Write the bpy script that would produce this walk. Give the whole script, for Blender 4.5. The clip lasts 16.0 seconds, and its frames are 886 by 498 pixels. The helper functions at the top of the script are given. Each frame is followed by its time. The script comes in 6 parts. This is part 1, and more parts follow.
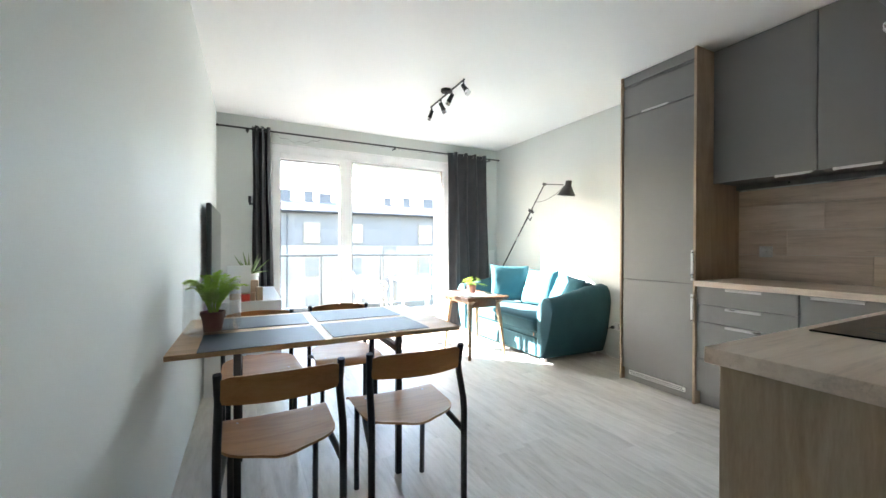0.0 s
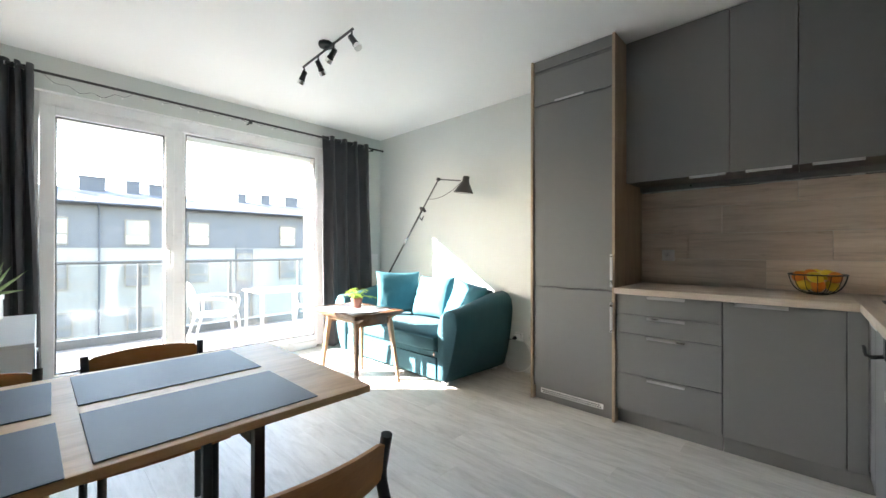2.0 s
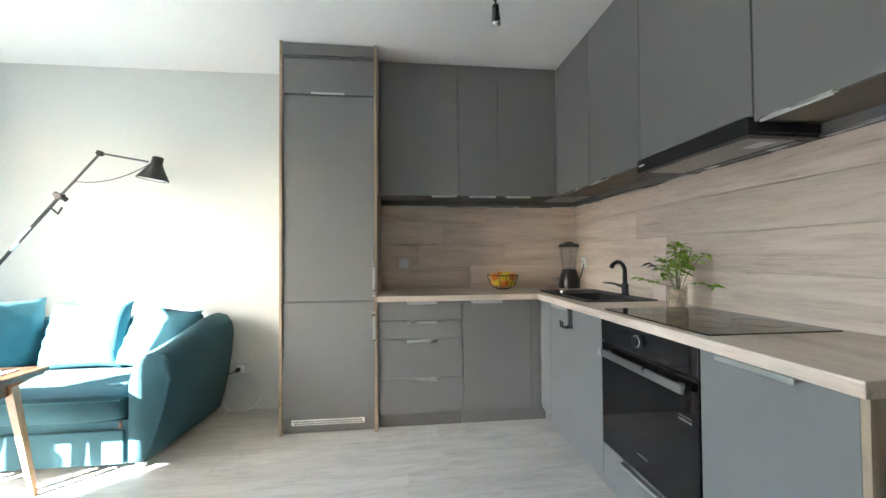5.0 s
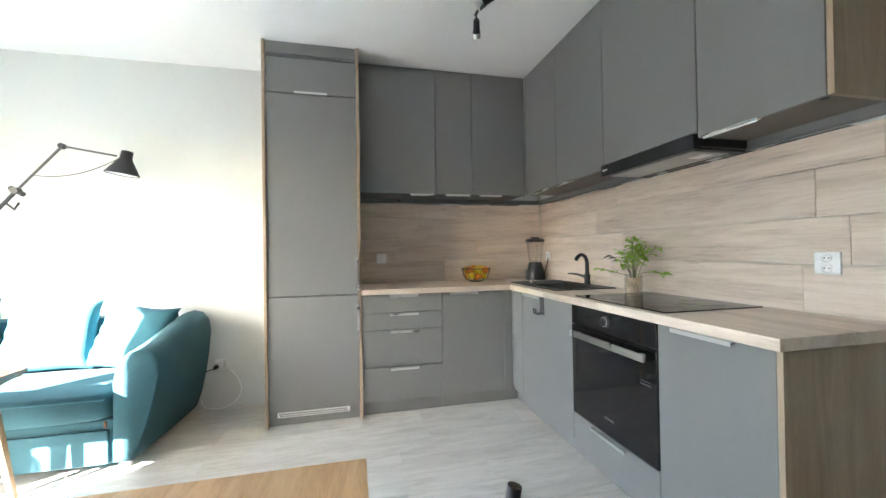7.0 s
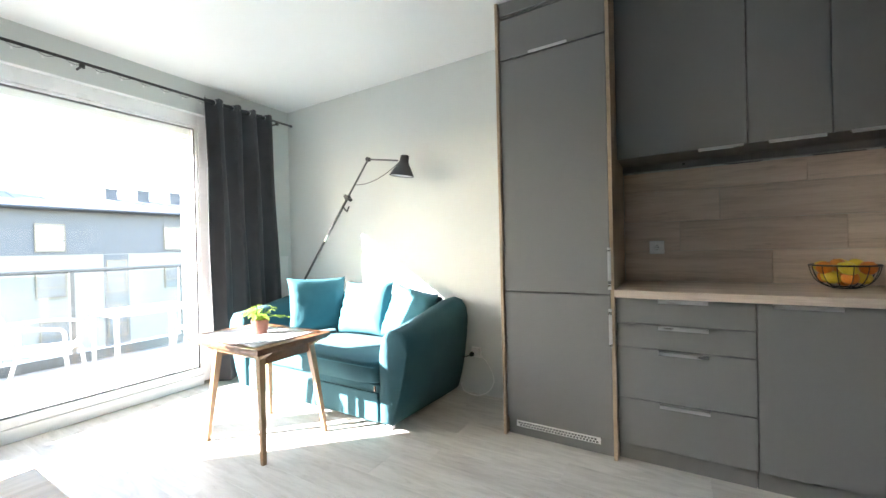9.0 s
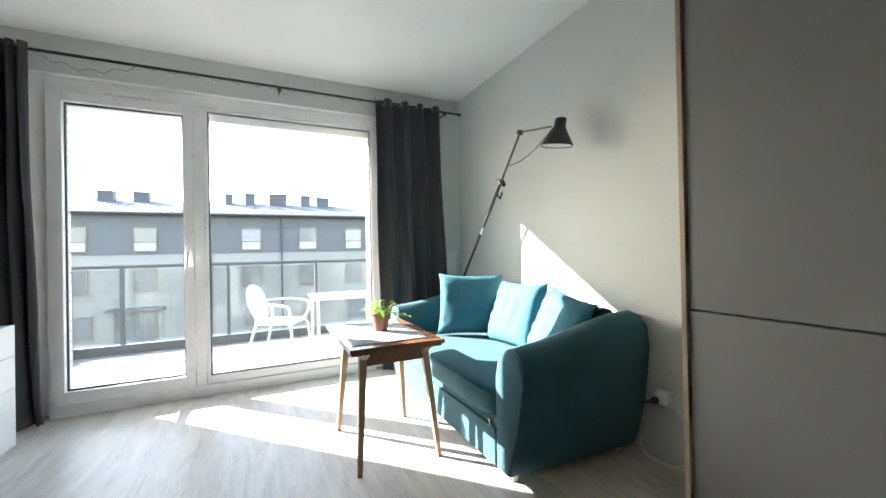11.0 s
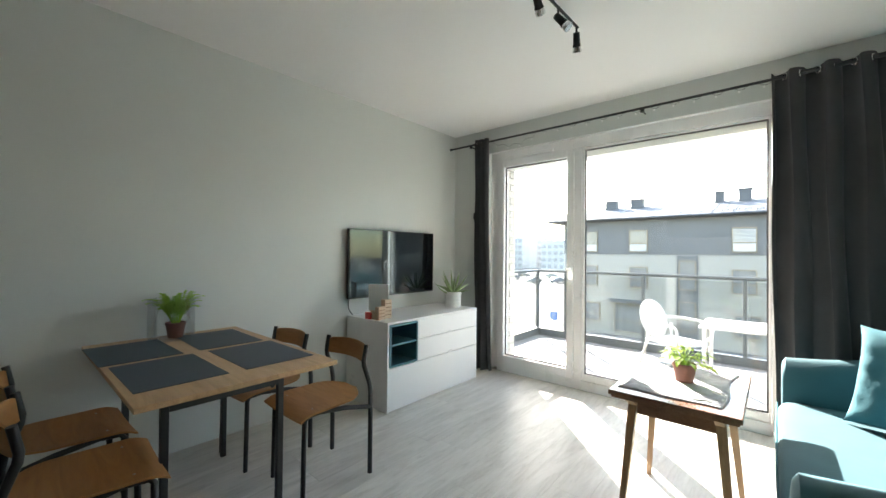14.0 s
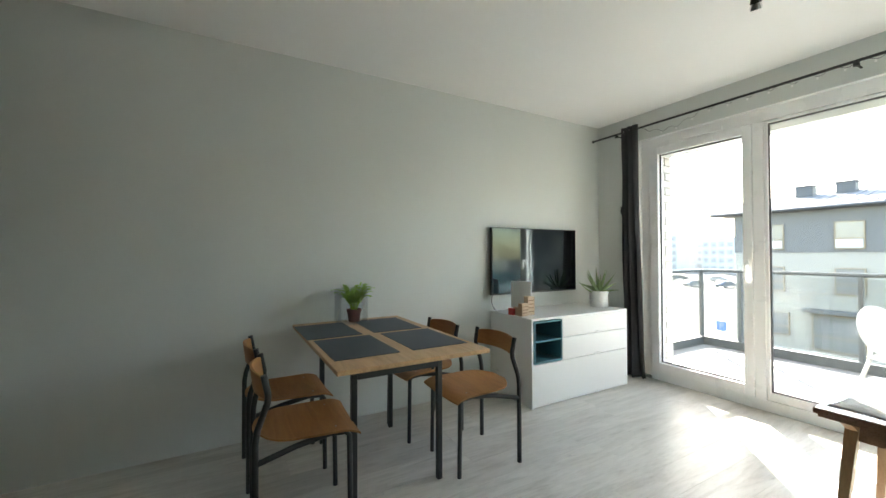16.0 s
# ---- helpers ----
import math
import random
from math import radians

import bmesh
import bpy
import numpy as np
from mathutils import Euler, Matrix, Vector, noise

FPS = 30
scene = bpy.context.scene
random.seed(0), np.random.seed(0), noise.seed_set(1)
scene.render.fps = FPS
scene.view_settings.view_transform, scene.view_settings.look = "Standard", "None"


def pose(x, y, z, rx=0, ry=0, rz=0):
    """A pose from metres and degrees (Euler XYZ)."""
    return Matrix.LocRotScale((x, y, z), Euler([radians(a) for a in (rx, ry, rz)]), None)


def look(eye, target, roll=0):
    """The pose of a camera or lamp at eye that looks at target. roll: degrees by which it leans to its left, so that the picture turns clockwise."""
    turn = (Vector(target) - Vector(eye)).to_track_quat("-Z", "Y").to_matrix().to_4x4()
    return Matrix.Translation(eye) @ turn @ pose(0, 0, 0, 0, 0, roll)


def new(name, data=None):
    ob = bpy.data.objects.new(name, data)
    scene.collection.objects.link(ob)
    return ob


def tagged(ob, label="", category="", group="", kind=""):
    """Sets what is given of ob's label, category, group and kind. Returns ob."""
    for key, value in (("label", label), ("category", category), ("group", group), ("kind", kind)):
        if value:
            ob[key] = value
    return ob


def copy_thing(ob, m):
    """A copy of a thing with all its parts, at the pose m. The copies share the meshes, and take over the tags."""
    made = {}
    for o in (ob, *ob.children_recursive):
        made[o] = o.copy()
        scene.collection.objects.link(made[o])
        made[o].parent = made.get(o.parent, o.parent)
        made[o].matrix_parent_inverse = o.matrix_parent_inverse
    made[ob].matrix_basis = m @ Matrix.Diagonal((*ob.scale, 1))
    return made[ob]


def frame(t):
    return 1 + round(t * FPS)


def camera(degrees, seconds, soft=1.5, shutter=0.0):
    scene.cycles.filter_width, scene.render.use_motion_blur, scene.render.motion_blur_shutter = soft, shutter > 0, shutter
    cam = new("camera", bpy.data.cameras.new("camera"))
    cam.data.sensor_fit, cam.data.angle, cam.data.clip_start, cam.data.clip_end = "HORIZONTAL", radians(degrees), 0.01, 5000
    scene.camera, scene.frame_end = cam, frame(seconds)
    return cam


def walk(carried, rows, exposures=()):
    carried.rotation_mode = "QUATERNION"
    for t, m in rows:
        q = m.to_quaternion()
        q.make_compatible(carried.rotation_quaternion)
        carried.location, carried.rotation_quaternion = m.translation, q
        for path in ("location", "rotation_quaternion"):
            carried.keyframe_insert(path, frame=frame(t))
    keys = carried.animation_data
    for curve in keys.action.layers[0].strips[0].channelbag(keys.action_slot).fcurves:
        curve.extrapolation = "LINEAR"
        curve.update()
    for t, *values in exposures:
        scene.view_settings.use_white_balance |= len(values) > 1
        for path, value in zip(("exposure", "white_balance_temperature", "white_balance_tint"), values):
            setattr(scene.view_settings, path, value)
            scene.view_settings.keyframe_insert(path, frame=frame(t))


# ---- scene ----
cam = camera(98.4, 16.0)
PATH = [
    (0, (0.31, 0.15, 1.136), (1.218, 1.932, 1.126), 0.2),
    (0.5, (0.342, 0.295, 1.142), (1.31, 2.044, 1.135), -0.2),
    (1, (0.417, 0.468, 1.137), (1.506, 2.146, 1.13), 0.0),
    (1.5, (0.51, 0.668, 1.146), (1.762, 2.228, 1.141), 0.3),
    (2, (0.57, 0.865, 1.148), (2.02, 2.242, 1.152), 0.1),
    (2.5, (0.595, 1.051, 1.157), (2.245, 2.181, 1.168), 0.1),
    (3, (0.672, 1.213, 1.163), (2.501, 2.023, 1.175), -0.1),
    (3.5, (0.717, 1.343, 1.168), (2.661, 1.812, 1.191), 0.1),
    (4, (0.707, 1.446, 1.167), (2.7, 1.616, 1.204), -0.2),
    (4.5, (0.655, 1.54, 1.165), (2.653, 1.484, 1.207), -0.3),
    (7, (0.458, 1.834, 1.157), (2.406, 1.38, 1.173), -0.9),
    (7.5, (0.54, 1.799, 1.176), (2.526, 1.558, 1.172), -1.2),
    (8, (0.687, 1.677, 1.176), (2.675, 1.888, 1.177), -1.6),
    (8.5, (0.852, 1.555, 1.16), (2.743, 2.206, 1.163), -1.3),
    (9, (1.032, 1.53, 1.144), (2.75, 2.553, 1.134), -1.4),
    (11.5, (2.098, 1.567, 1.087), (2.609, 3.501, 1.101), -0.9),
    (12, (2.329, 1.532, 1.127), (2.403, 3.531, 1.14), -0.8),
    (12.5, (2.518, 1.55, 1.166), (2.196, 3.524, 1.181), -0.6),
    (13, (2.64, 1.603, 1.183), (1.926, 3.471, 1.214), -0.4),
    (13.5, (2.722, 1.603, 1.216), (1.652, 3.292, 1.244), -0.2),
    (14, (2.822, 1.527, 1.256), (1.514, 3.04, 1.276), 0.5),
    (14.5, (2.868, 1.489, 1.265), (1.441, 2.89, 1.279), 0.6),
    (15, (2.875, 1.448, 1.253), (1.356, 2.749, 1.267), 0.5),
    (15.5, (2.86, 1.431, 1.234), (1.246, 2.612, 1.254), 0.2),
    (16, (2.828, 1.422, 1.22), (1.087, 2.406, 1.247), -0.2),
]
EXPOSURES = [(0.0, 4.95, 6850, 16), (1.5, 4.6, 6850, 16), (2.7, 4.43, 6850, 16), (3.5, 4.59, 6750, 16), (4.7, 5.02, 6700, 15), (7.0, 5.38, 6700, 15), (8.0, 5.28, 6750, 15), (9.0, 4.65, 6750, 15), (11.5, 3.79, 6750, 13), (12.5, 3.77, 6850, 13), (14.0, 3.79, 7250, 12), (16.0, 4.03, 7400, 11)]
walk(cam, [(t, look(eye, target, roll)) for t, eye, target, roll in PATH], EXPOSURES)

# ---- light ----
SUN_S, SUN_TAN = 1.03, 0.467         # heading (dy/dx) and slope of the sun's rays
_h = math.sqrt(1 + SUN_S ** 2)
sun_dir = Vector((1 / _h, -SUN_S / _h, -SUN_TAN)).normalized()
world = bpy.data.worlds.new("world")
scene.world = world
world.use_nodes = True
_nt = world.node_tree
_sky = _nt.nodes.new("ShaderNodeTexSky")
_sky.sky_type = "NISHITA"
_sky.sun_disc = False
_sky.sun_elevation = math.atan(SUN_TAN)
_sky.sun_rotation = math.atan2(-sun_dir.x, -sun_dir.y)
_sky.dust_density = 0.75
_sky.air_density = 1.0
_sky.ozone_density = 0.0
_nt.links.new(_sky.outputs[0], _nt.nodes["Background"].inputs[0])
_nt.nodes["Background"].inputs[1].default_value = 0.15
sun_data = bpy.data.lights.new("sun", "SUN")
sun_data.energy, sun_data.angle, sun_data.color = 3.25, radians(0.5), (1.0, 0.995, 0.985)
sun = new("sun", sun_data)
sun.matrix_world = look((0, 0, 30), Vector((0, 0, 30)) + sun_dir)

# ---- materials ----


def _nodes(name):
    m = bpy.data.materials.new(name)
    m.use_nodes = True
    nt = m.node_tree
    return m, nt, nt.nodes["Principled BSDF"], nt.nodes.new, nt.links.new


def _coords(nt, N, L, stretch, spread):
    tc, mp = N("ShaderNodeTexCoord"), N("ShaderNodeMapping")
    mp.inputs["Scale"].default_value = stretch
    if spread:
        oi, sc = N("ShaderNodeObjectInfo"), N("ShaderNodeVectorMath")
        sc.operation = "SCALE"
        sc.inputs[0].default_value = (13.1, 7.7, 5.3)
        L(oi.outputs["Random"], sc.inputs["Scale"])
        L(sc.outputs[0], mp.inputs["Location"])
    L(tc.outputs["Object"], mp.inputs["Vector"])
    return mp.outputs[0]


def _noise(N, L, co, scale, detail=4.0, rough=0.55, distort=0.0):
    n = N("ShaderNodeTexNoise")
    n.inputs["Scale"].default_value, n.inputs["Detail"].default_value = scale, detail
    n.inputs["Roughness"].default_value, n.inputs["Distortion"].default_value = rough, distort
    L(co, n.inputs["Vector"])
    return n.outputs["Fac"]


def _range(N, L, src, lo, hi, a=0.3, b=0.7):
    r = N("ShaderNodeMapRange")
    for key, v in (("From Min", a), ("From Max", b), ("To Min", lo), ("To Max", hi)):
        r.inputs[key].default_value = v
    L(src, r.inputs["Value"])
    return r.outputs[0]


def _math(N, L, op, a, b):
    n = N("ShaderNodeMath")
    n.operation = op
    for k, v in enumerate((a, b)):
        if isinstance(v, (int, float)):
            n.inputs[k].default_value = v
        else:
            L(v, n.inputs[k])
    return n.outputs[0]


def plain(name, col, rough=0.5, metal=0.0, var=0.06, scale=3.0, fine=90.0, bump=0.04, stretch=(1, 1, 1),
          rough_var=0.08, spread=False, sheen=0.0, coat=0.0, spec=0.5, depth=0.002):
    """A plain surface with large and fine unevenness."""
    m, nt, p, N, L = _nodes(name)
    co = _coords(nt, N, L, stretch, spread)
    big, small = _noise(N, L, co, scale, 3.0), _noise(N, L, co, fine, 4.0)
    hsv = N("ShaderNodeHueSaturation")
    hsv.inputs["Color"].default_value = (*col, 1)
    L(_math(N, L, "MULTIPLY", _range(N, L, big, 1 - var, 1 + var), _range(N, L, small, 1 - var * 0.6, 1 + var * 0.6)), hsv.inputs["Value"])
    L(hsv.outputs[0], p.inputs["Base Color"])
    L(_range(N, L, big, rough - rough_var, rough + rough_var), p.inputs["Roughness"])
    p.inputs["Metallic"].default_value = metal
    p.inputs["Specular IOR Level"].default_value = spec
    p.inputs["Sheen Weight"].default_value = sheen
    p.inputs["Coat Weight"].default_value = coat
    if bump:
        b = N("ShaderNodeBump")
        b.inputs["Strength"].default_value, b.inputs["Distance"].default_value = bump, depth
        L(small, b.inputs["Height"])
        L(b.outputs[0], p.inputs["Normal"])
    return m


def wood(name, dark, mid, light, stretch, scale=2.2, rough=0.45, bump=0.08, spread=True, tone=0.12, streak=14.0, spec=0.5, distort=1.2, knots=False):
    """Wood with long grain; stretch is small along the grain."""
    m, nt, p, N, L = _nodes(name)
    co = _coords(nt, N, L, stretch, spread)
    big = _noise(N, L, co, scale, 5.0, 0.6, distort)
    fine = _noise(N, L, co, scale * streak, 4.0, 0.7, 0.4)
    cr = N("ShaderNodeValToRGB")
    e = cr.color_ramp.elements
    e[0].position, e[0].color = 0.30, (*dark, 1)
    e[1].position, e[1].color = 0.72, (*light, 1)
    k = cr.color_ramp.elements.new(0.5)
    k.color = (*mid, 1)
    mixed = _math(N, L, "ADD", _math(N, L, "MULTIPLY", big, 0.65), _math(N, L, "MULTIPLY", fine, 0.35))
    if knots:
        # sparse darker figure drawn out along the grain
        fig = _range(N, L, _noise(N, L, co, scale * 1.7, 3.0, 0.7, 2.5), 0.0, 0.14, 0.60, 0.74)
        mixed = _math(N, L, "SUBTRACT", mixed, fig)
    L(mixed, cr.inputs[0])
    hsv = N("ShaderNodeHueSaturation")
    oi = N("ShaderNodeObjectInfo")
    L(_range(N, L, oi.outputs["Random"], 1 - tone, 1 + tone, 0.0, 1.0), hsv.inputs["Value"])
    L(cr.outputs[0], hsv.inputs["Color"])
    L(hsv.outputs[0], p.inputs["Base Color"])
    L(_range(N, L, fine, rough - 0.07, rough + 0.1), p.inputs["Roughness"])
    p.inputs["Specular IOR Level"].default_value = spec
    b = N("ShaderNodeBump")
    b.inputs["Strength"].default_value, b.inputs["Distance"].default_value = bump, 0.001
    L(fine, b.inputs["Height"])
    L(b.outputs[0], p.inputs["Normal"])
    return m


def thin_glass(name, tint=(0.97, 0.98, 0.98), gloss=0.9):
    m, nt, p, N, L = _nodes(name)
    nt.nodes.remove(p)
    tr, gl, mx, fr = N("ShaderNodeBsdfTransparent"), N("ShaderNodeBsdfGlossy"), N("ShaderNodeMixShader"), N("ShaderNodeFresnel")
    tr.inputs[0].default_value = (*tint, 1)
    gl.inputs["Roughness"].default_value = 0.02
    fr.inputs["IOR"].default_value = 1.5
    L(_math(N, L, "MULTIPLY", fr.outputs[0], gloss), mx.inputs[0])
    L(tr.outputs[0], mx.inputs[1])
    L(gl.outputs[0], mx.inputs[2])
    L(mx.outputs[0], nt.nodes["Material Output"].inputs["Surface"])
    return m


def cloth(name, col, var=0.08, weave=420.0, bump=0.25, sheen=0.3, rough=0.85, folds=6.0, fold_bump=0.0):
    m, nt, p, N, L = _nodes(name)
    co = _coords(nt, N, L, (1, 1, 1), False)
    big, small = _noise(N, L, co, folds, 3.0), _noise(N, L, co, weave, 2.0)
    hsv = N("ShaderNodeHueSaturation")
    hsv.inputs["Color"].default_value = (*col, 1)
    L(_math(N, L, "MULTIPLY", _range(N, L, big, 1 - var, 1 + var), _range(N, L, small, 0.9, 1.1)), hsv.inputs["Value"])
    L(hsv.outputs[0], p.inputs["Base Color"])
    p.inputs["Roughness"].default_value = rough
    p.inputs["Sheen Weight"].default_value = sheen
    p.inputs["Specular IOR Level"].default_value = 0.25
    b = N("ShaderNodeBump")
    b.inputs["Strength"].default_value, b.inputs["Distance"].default_value = bump, 0.0008
    L(small, b.inputs["Height"])
    last = b
    if fold_bump:
        b2 = N("ShaderNodeBump")
        b2.inputs["Strength"].default_value, b2.inputs["Distance"].default_value = fold_bump, 0.02
        L(big, b2.inputs["Height"])
        L(b.outputs[0], b2.inputs["Normal"])
        last = b2
    L(last.outputs[0], p.inputs["Normal"])
    return m


def foliage(name, col, rough=0.45, thin=0.45):
    """Thin leaves: a satin skin that lets part of the light through."""
    m = plain(name, col, rough, var=0.22, scale=30, bump=0.05, spread=True)
    nt = m.node_tree
    N, L = nt.nodes.new, nt.links.new
    p, out = nt.nodes["Principled BSDF"], nt.nodes["Material Output"]
    tl, mx = N("ShaderNodeBsdfTranslucent"), N("ShaderNodeMixShader")
    tl.inputs["Color"].default_value = (min(1, col[0] * 1.35), min(1, col[1] * 1.25), col[2] * 0.8, 1)
    mx.inputs[0].default_value = thin
    L(p.outputs[0], mx.inputs[1])
    L(tl.outputs[0], mx.inputs[2])
    L(mx.outputs[0], out.inputs["Surface"])
    return m


WALL = plain("wall_paint", (0.650, 0.674, 0.648), 0.62, var=0.02, scale=1.5, fine=160, bump=0.12, depth=0.001)
CEIL = plain("ceiling_paint", (0.86, 0.86, 0.85), 0.6, var=0.015, scale=1.2, fine=160, bump=0.1, depth=0.001)
WHITE_WALL = plain("reveal_plaster", (0.86, 0.86, 0.85), 0.6, var=0.02, bump=0.1)
PLANK = wood("floor_laminate", (0.455, 0.430, 0.385), (0.595, 0.570, 0.522), (0.70, 0.675, 0.625), (6.0, 0.9, 6.0), 2.2, 0.33, 0.03, tone=0.06, streak=5.0, spec=0.14)
OAK_E = wood("oak_laminate_along_y", (0.45, 0.345, 0.27), (0.685, 0.558, 0.46), (0.82, 0.705, 0.61), (6.5, 0.5, 6.5), 2.2, 0.40, 0.10, tone=0.09, streak=6.0, distort=0.5, knots=True)
OAK_S = wood("oak_laminate_along_x", (0.45, 0.345, 0.27), (0.685, 0.558, 0.46), (0.82, 0.705, 0.61), (0.5, 6.5, 6.5), 2.2, 0.40, 0.10, tone=0.09, streak=6.0, distort=0.5, knots=True)
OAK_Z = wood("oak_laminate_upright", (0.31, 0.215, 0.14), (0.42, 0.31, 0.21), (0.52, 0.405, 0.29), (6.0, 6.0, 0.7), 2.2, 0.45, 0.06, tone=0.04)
TABLE_WOOD = wood("table_oak", (0.40, 0.225, 0.105), (0.57, 0.35, 0.18), (0.68, 0.45, 0.25), (0.9, 7.0, 7.0), 2.5, 0.45, 0.06, tone=0.05)
PLY = wood("chair_plywood", (0.29, 0.125, 0.042), (0.40, 0.185, 0.066), (0.48, 0.25, 0.098), (1.0, 8.0, 8.0), 2.5, 0.46, 0.03, tone=0.08, spec=0.25)
WALNUT = wood("coffee_table_walnut", (0.10, 0.045, 0.02), (0.17, 0.08, 0.04), (0.25, 0.13, 0.07), (7.0, 0.8, 7.0), 2.5, 0.28, 0.05, tone=0.05)
LEG_WOOD = wood("coffee_table_leg_wood", (0.20, 0.11, 0.05), (0.32, 0.19, 0.10), (0.42, 0.27, 0.15), (7.0, 7.0, 0.8), 2.5, 0.4, 0.05, tone=0.05)
GREY = plain("matt_grey_front", (0.195, 0.195, 0.189), 0.42, var=0.02, scale=1.5, fine=220, bump=0.05, depth=0.0006)
CARCASS = plain("brown_grey_carcass", (0.15, 0.128, 0.105), 0.5, var=0.05)
GREY_IN = plain("grey_carcass", (0.09, 0.09, 0.09), 0.5, var=0.02)
STEEL = plain("brushed_steel", (0.62, 0.62, 0.61), 0.3, 1.0, var=0.04, fine=60, stretch=(1, 1, 8), bump=0.05)
CHROME = plain("chrome", (0.75, 0.75, 0.76), 0.12, 1.0, var=0.02, bump=0)
BLACK_STEEL = plain("black_painted_steel", (0.018, 0.018, 0.02), 0.42, var=0.1, bump=0.05)
BLACK_PLASTIC = plain("black_plastic", (0.015, 0.015, 0.016), 0.35, var=0.08, bump=0.03)
BLACK_GLASS = plain("black_glass", (0.008, 0.008, 0.009), 0.05, var=0.05, bump=0, rough_var=0.01)
TV_GLASS = plain("screen_glass", (0.006, 0.006, 0.007), 0.05, var=0.05, bump=0, rough_var=0.01, spec=1.0)
TV_GLASS.node_tree.nodes["Principled BSDF"].inputs["Specular Tint"].default_value = (0.72, 0.92, 1.0, 1)   # tints reflections blue, to cool the yellowish mirrored sky
GASKET = plain("grey_rubber_gasket", (0.10, 0.10, 0.105), 0.6, var=0.05, bump=0)
SINK = plain("black_composite", (0.022, 0.022, 0.023), 0.5, var=0.15, fine=500, bump=0.15)
WHITE = plain("white_lacquer", (0.78, 0.78, 0.77), 0.35, var=0.012, bump=0.02)
UPVC = plain("white_upvc", (0.90, 0.90, 0.90), 0.3, var=0.01, bump=0.02)
PLASTIC = plain("white_plastic", (0.88, 0.88, 0.87), 0.3, var=0.02, bump=0.0)
TEAL_PAINT = plain("petrol_blue_lacquer", (0.035, 0.15, 0.19), 0.4, var=0.04, bump=0.02)
TEAL = cloth("teal_upholstery", (0.035, 0.108, 0.131), 0.08, sheen=0.04, folds=5.0, fold_bump=0.08)
TEAL_P = cloth("teal_cushion_fabric", (0.042, 0.148, 0.182), 0.07, sheen=0.0, folds=9.0, fold_bump=0.2)
CURTAIN = cloth("charcoal_curtain", (0.047, 0.046, 0.050), 0.12, sheen=0.12, folds=4.0)
# blue cast of the sky's reflection is put into the mat's base colour
MAT = plain("sky_tinted_placemat", (0.052, 0.066, 0.086), 0.52, var=0.03, scale=8, rough_var=0.02, spec=0.45, fine=600, bump=0.3, depth=0.0008)
NAPKIN = cloth("grey_linen_cloth", (0.42, 0.43, 0.45), 0.15, sheen=0.1, folds=25.0, fold_bump=0.35)
TERRACOTTA = plain("terracotta", (0.20, 0.075, 0.05), 0.6, var=0.1, bump=0.1)
SOIL = plain("soil", (0.03, 0.022, 0.016), 0.95, var=0.3, fine=200, bump=0.6, depth=0.006)
CERAMIC = plain("white_ceramic", (0.76, 0.76, 0.74), 0.25, var=0.02, bump=0.0)
FERN = foliage("fern_green", (0.27, 0.46, 0.06), 0.5)
# dark panes painted paler, the haze of distance put into their colour
FAR_PANE = plain("far_pane_haze_tint", (0.28, 0.28, 0.285), 0.8, var=0.1, bump=0)
DARK_STEEL = plain("dark_brushed_steel", (0.48, 0.48, 0.47), 0.32, 1.0, var=0.04, fine=60, stretch=(8, 1, 1), bump=0.05)
HERB = foliage("herb_green", (0.27, 0.44, 0.08))
POTHOS = foliage("light_green_leaf", (0.24, 0.38, 0.07))
ALOE = plain("aloe_green", (0.20, 0.29, 0.12), 0.45, var=0.2, scale=25, bump=0.05, spread=True)
STEM = plain("plant_stem", (0.13, 0.14, 0.05), 0.6, var=0.2, bump=0.0)
GLASS = thin_glass("clear_glass", (0.985, 0.99, 0.99), 0.3)
PANE = thin_glass("window_pane", (0.87, 0.885, 0.88), 0.7)
RAIL_GLASS = thin_glass("balustrade_glass", (0.90, 0.905, 0.90), 0.5)
ORANGE = plain("orange_peel", (0.72, 0.22, 0.02), 0.4, var=0.1, fine=250, bump=0.3, spread=True)
LEMON = plain("lemon_peel", (0.78, 0.56, 0.05), 0.4, var=0.1, fine=250, bump=0.3, spread=True)
RED = plain("red_card", (0.55, 0.04, 0.03), 0.5, var=0.05)
BEECH = wood("beech_block", (0.42, 0.28, 0.18), (0.52, 0.37, 0.25), (0.6, 0.45, 0.32), (6, 6, 1), 3.0, 0.5)
OPAL = plain("opal_acrylic", (0.72, 0.76, 0.76), 0.3, var=0.01, bump=0)
RAIL_METAL = plain("anthracite_railing", (0.055, 0.062, 0.065), 0.45, var=0.05)
BALC_TILE = plain("balcony_tile", (0.21, 0.205, 0.20), 0.7, var=0.10, scale=5)
BRICK = plain("cream_brick", (0.47, 0.44, 0.395), 0.75, var=0.12, scale=12, bump=0.4, spread=True, depth=0.003)
MORTAR = plain("mortar", (0.32, 0.305, 0.28), 0.9, var=0.1, bump=0.4, depth=0.003)
GARDEN = plain("white_garden_furniture", (0.46, 0.46, 0.445), 0.45, var=0.03, bump=0.02)
FAC_GREY = plain("grey_render", (0.122, 0.122, 0.125), 0.85, var=0.05, scale=0.4, fine=20, bump=0.2)
FAC_WHITE = plain("white_render", (0.27, 0.258, 0.235), 0.85, var=0.05, scale=0.4, fine=20, bump=0.2)
FAC_FAR = plain("far_white_render", (0.40, 0.40, 0.40), 0.85, var=0.05, scale=0.2)
ROOF = plain("zinc_roof", (0.125, 0.125, 0.13), 0.8, 0.0, var=0.08, scale=0.6)
CHIM = plain("dark_chimney_cladding", (0.06, 0.065, 0.075), 0.6, var=0.08)
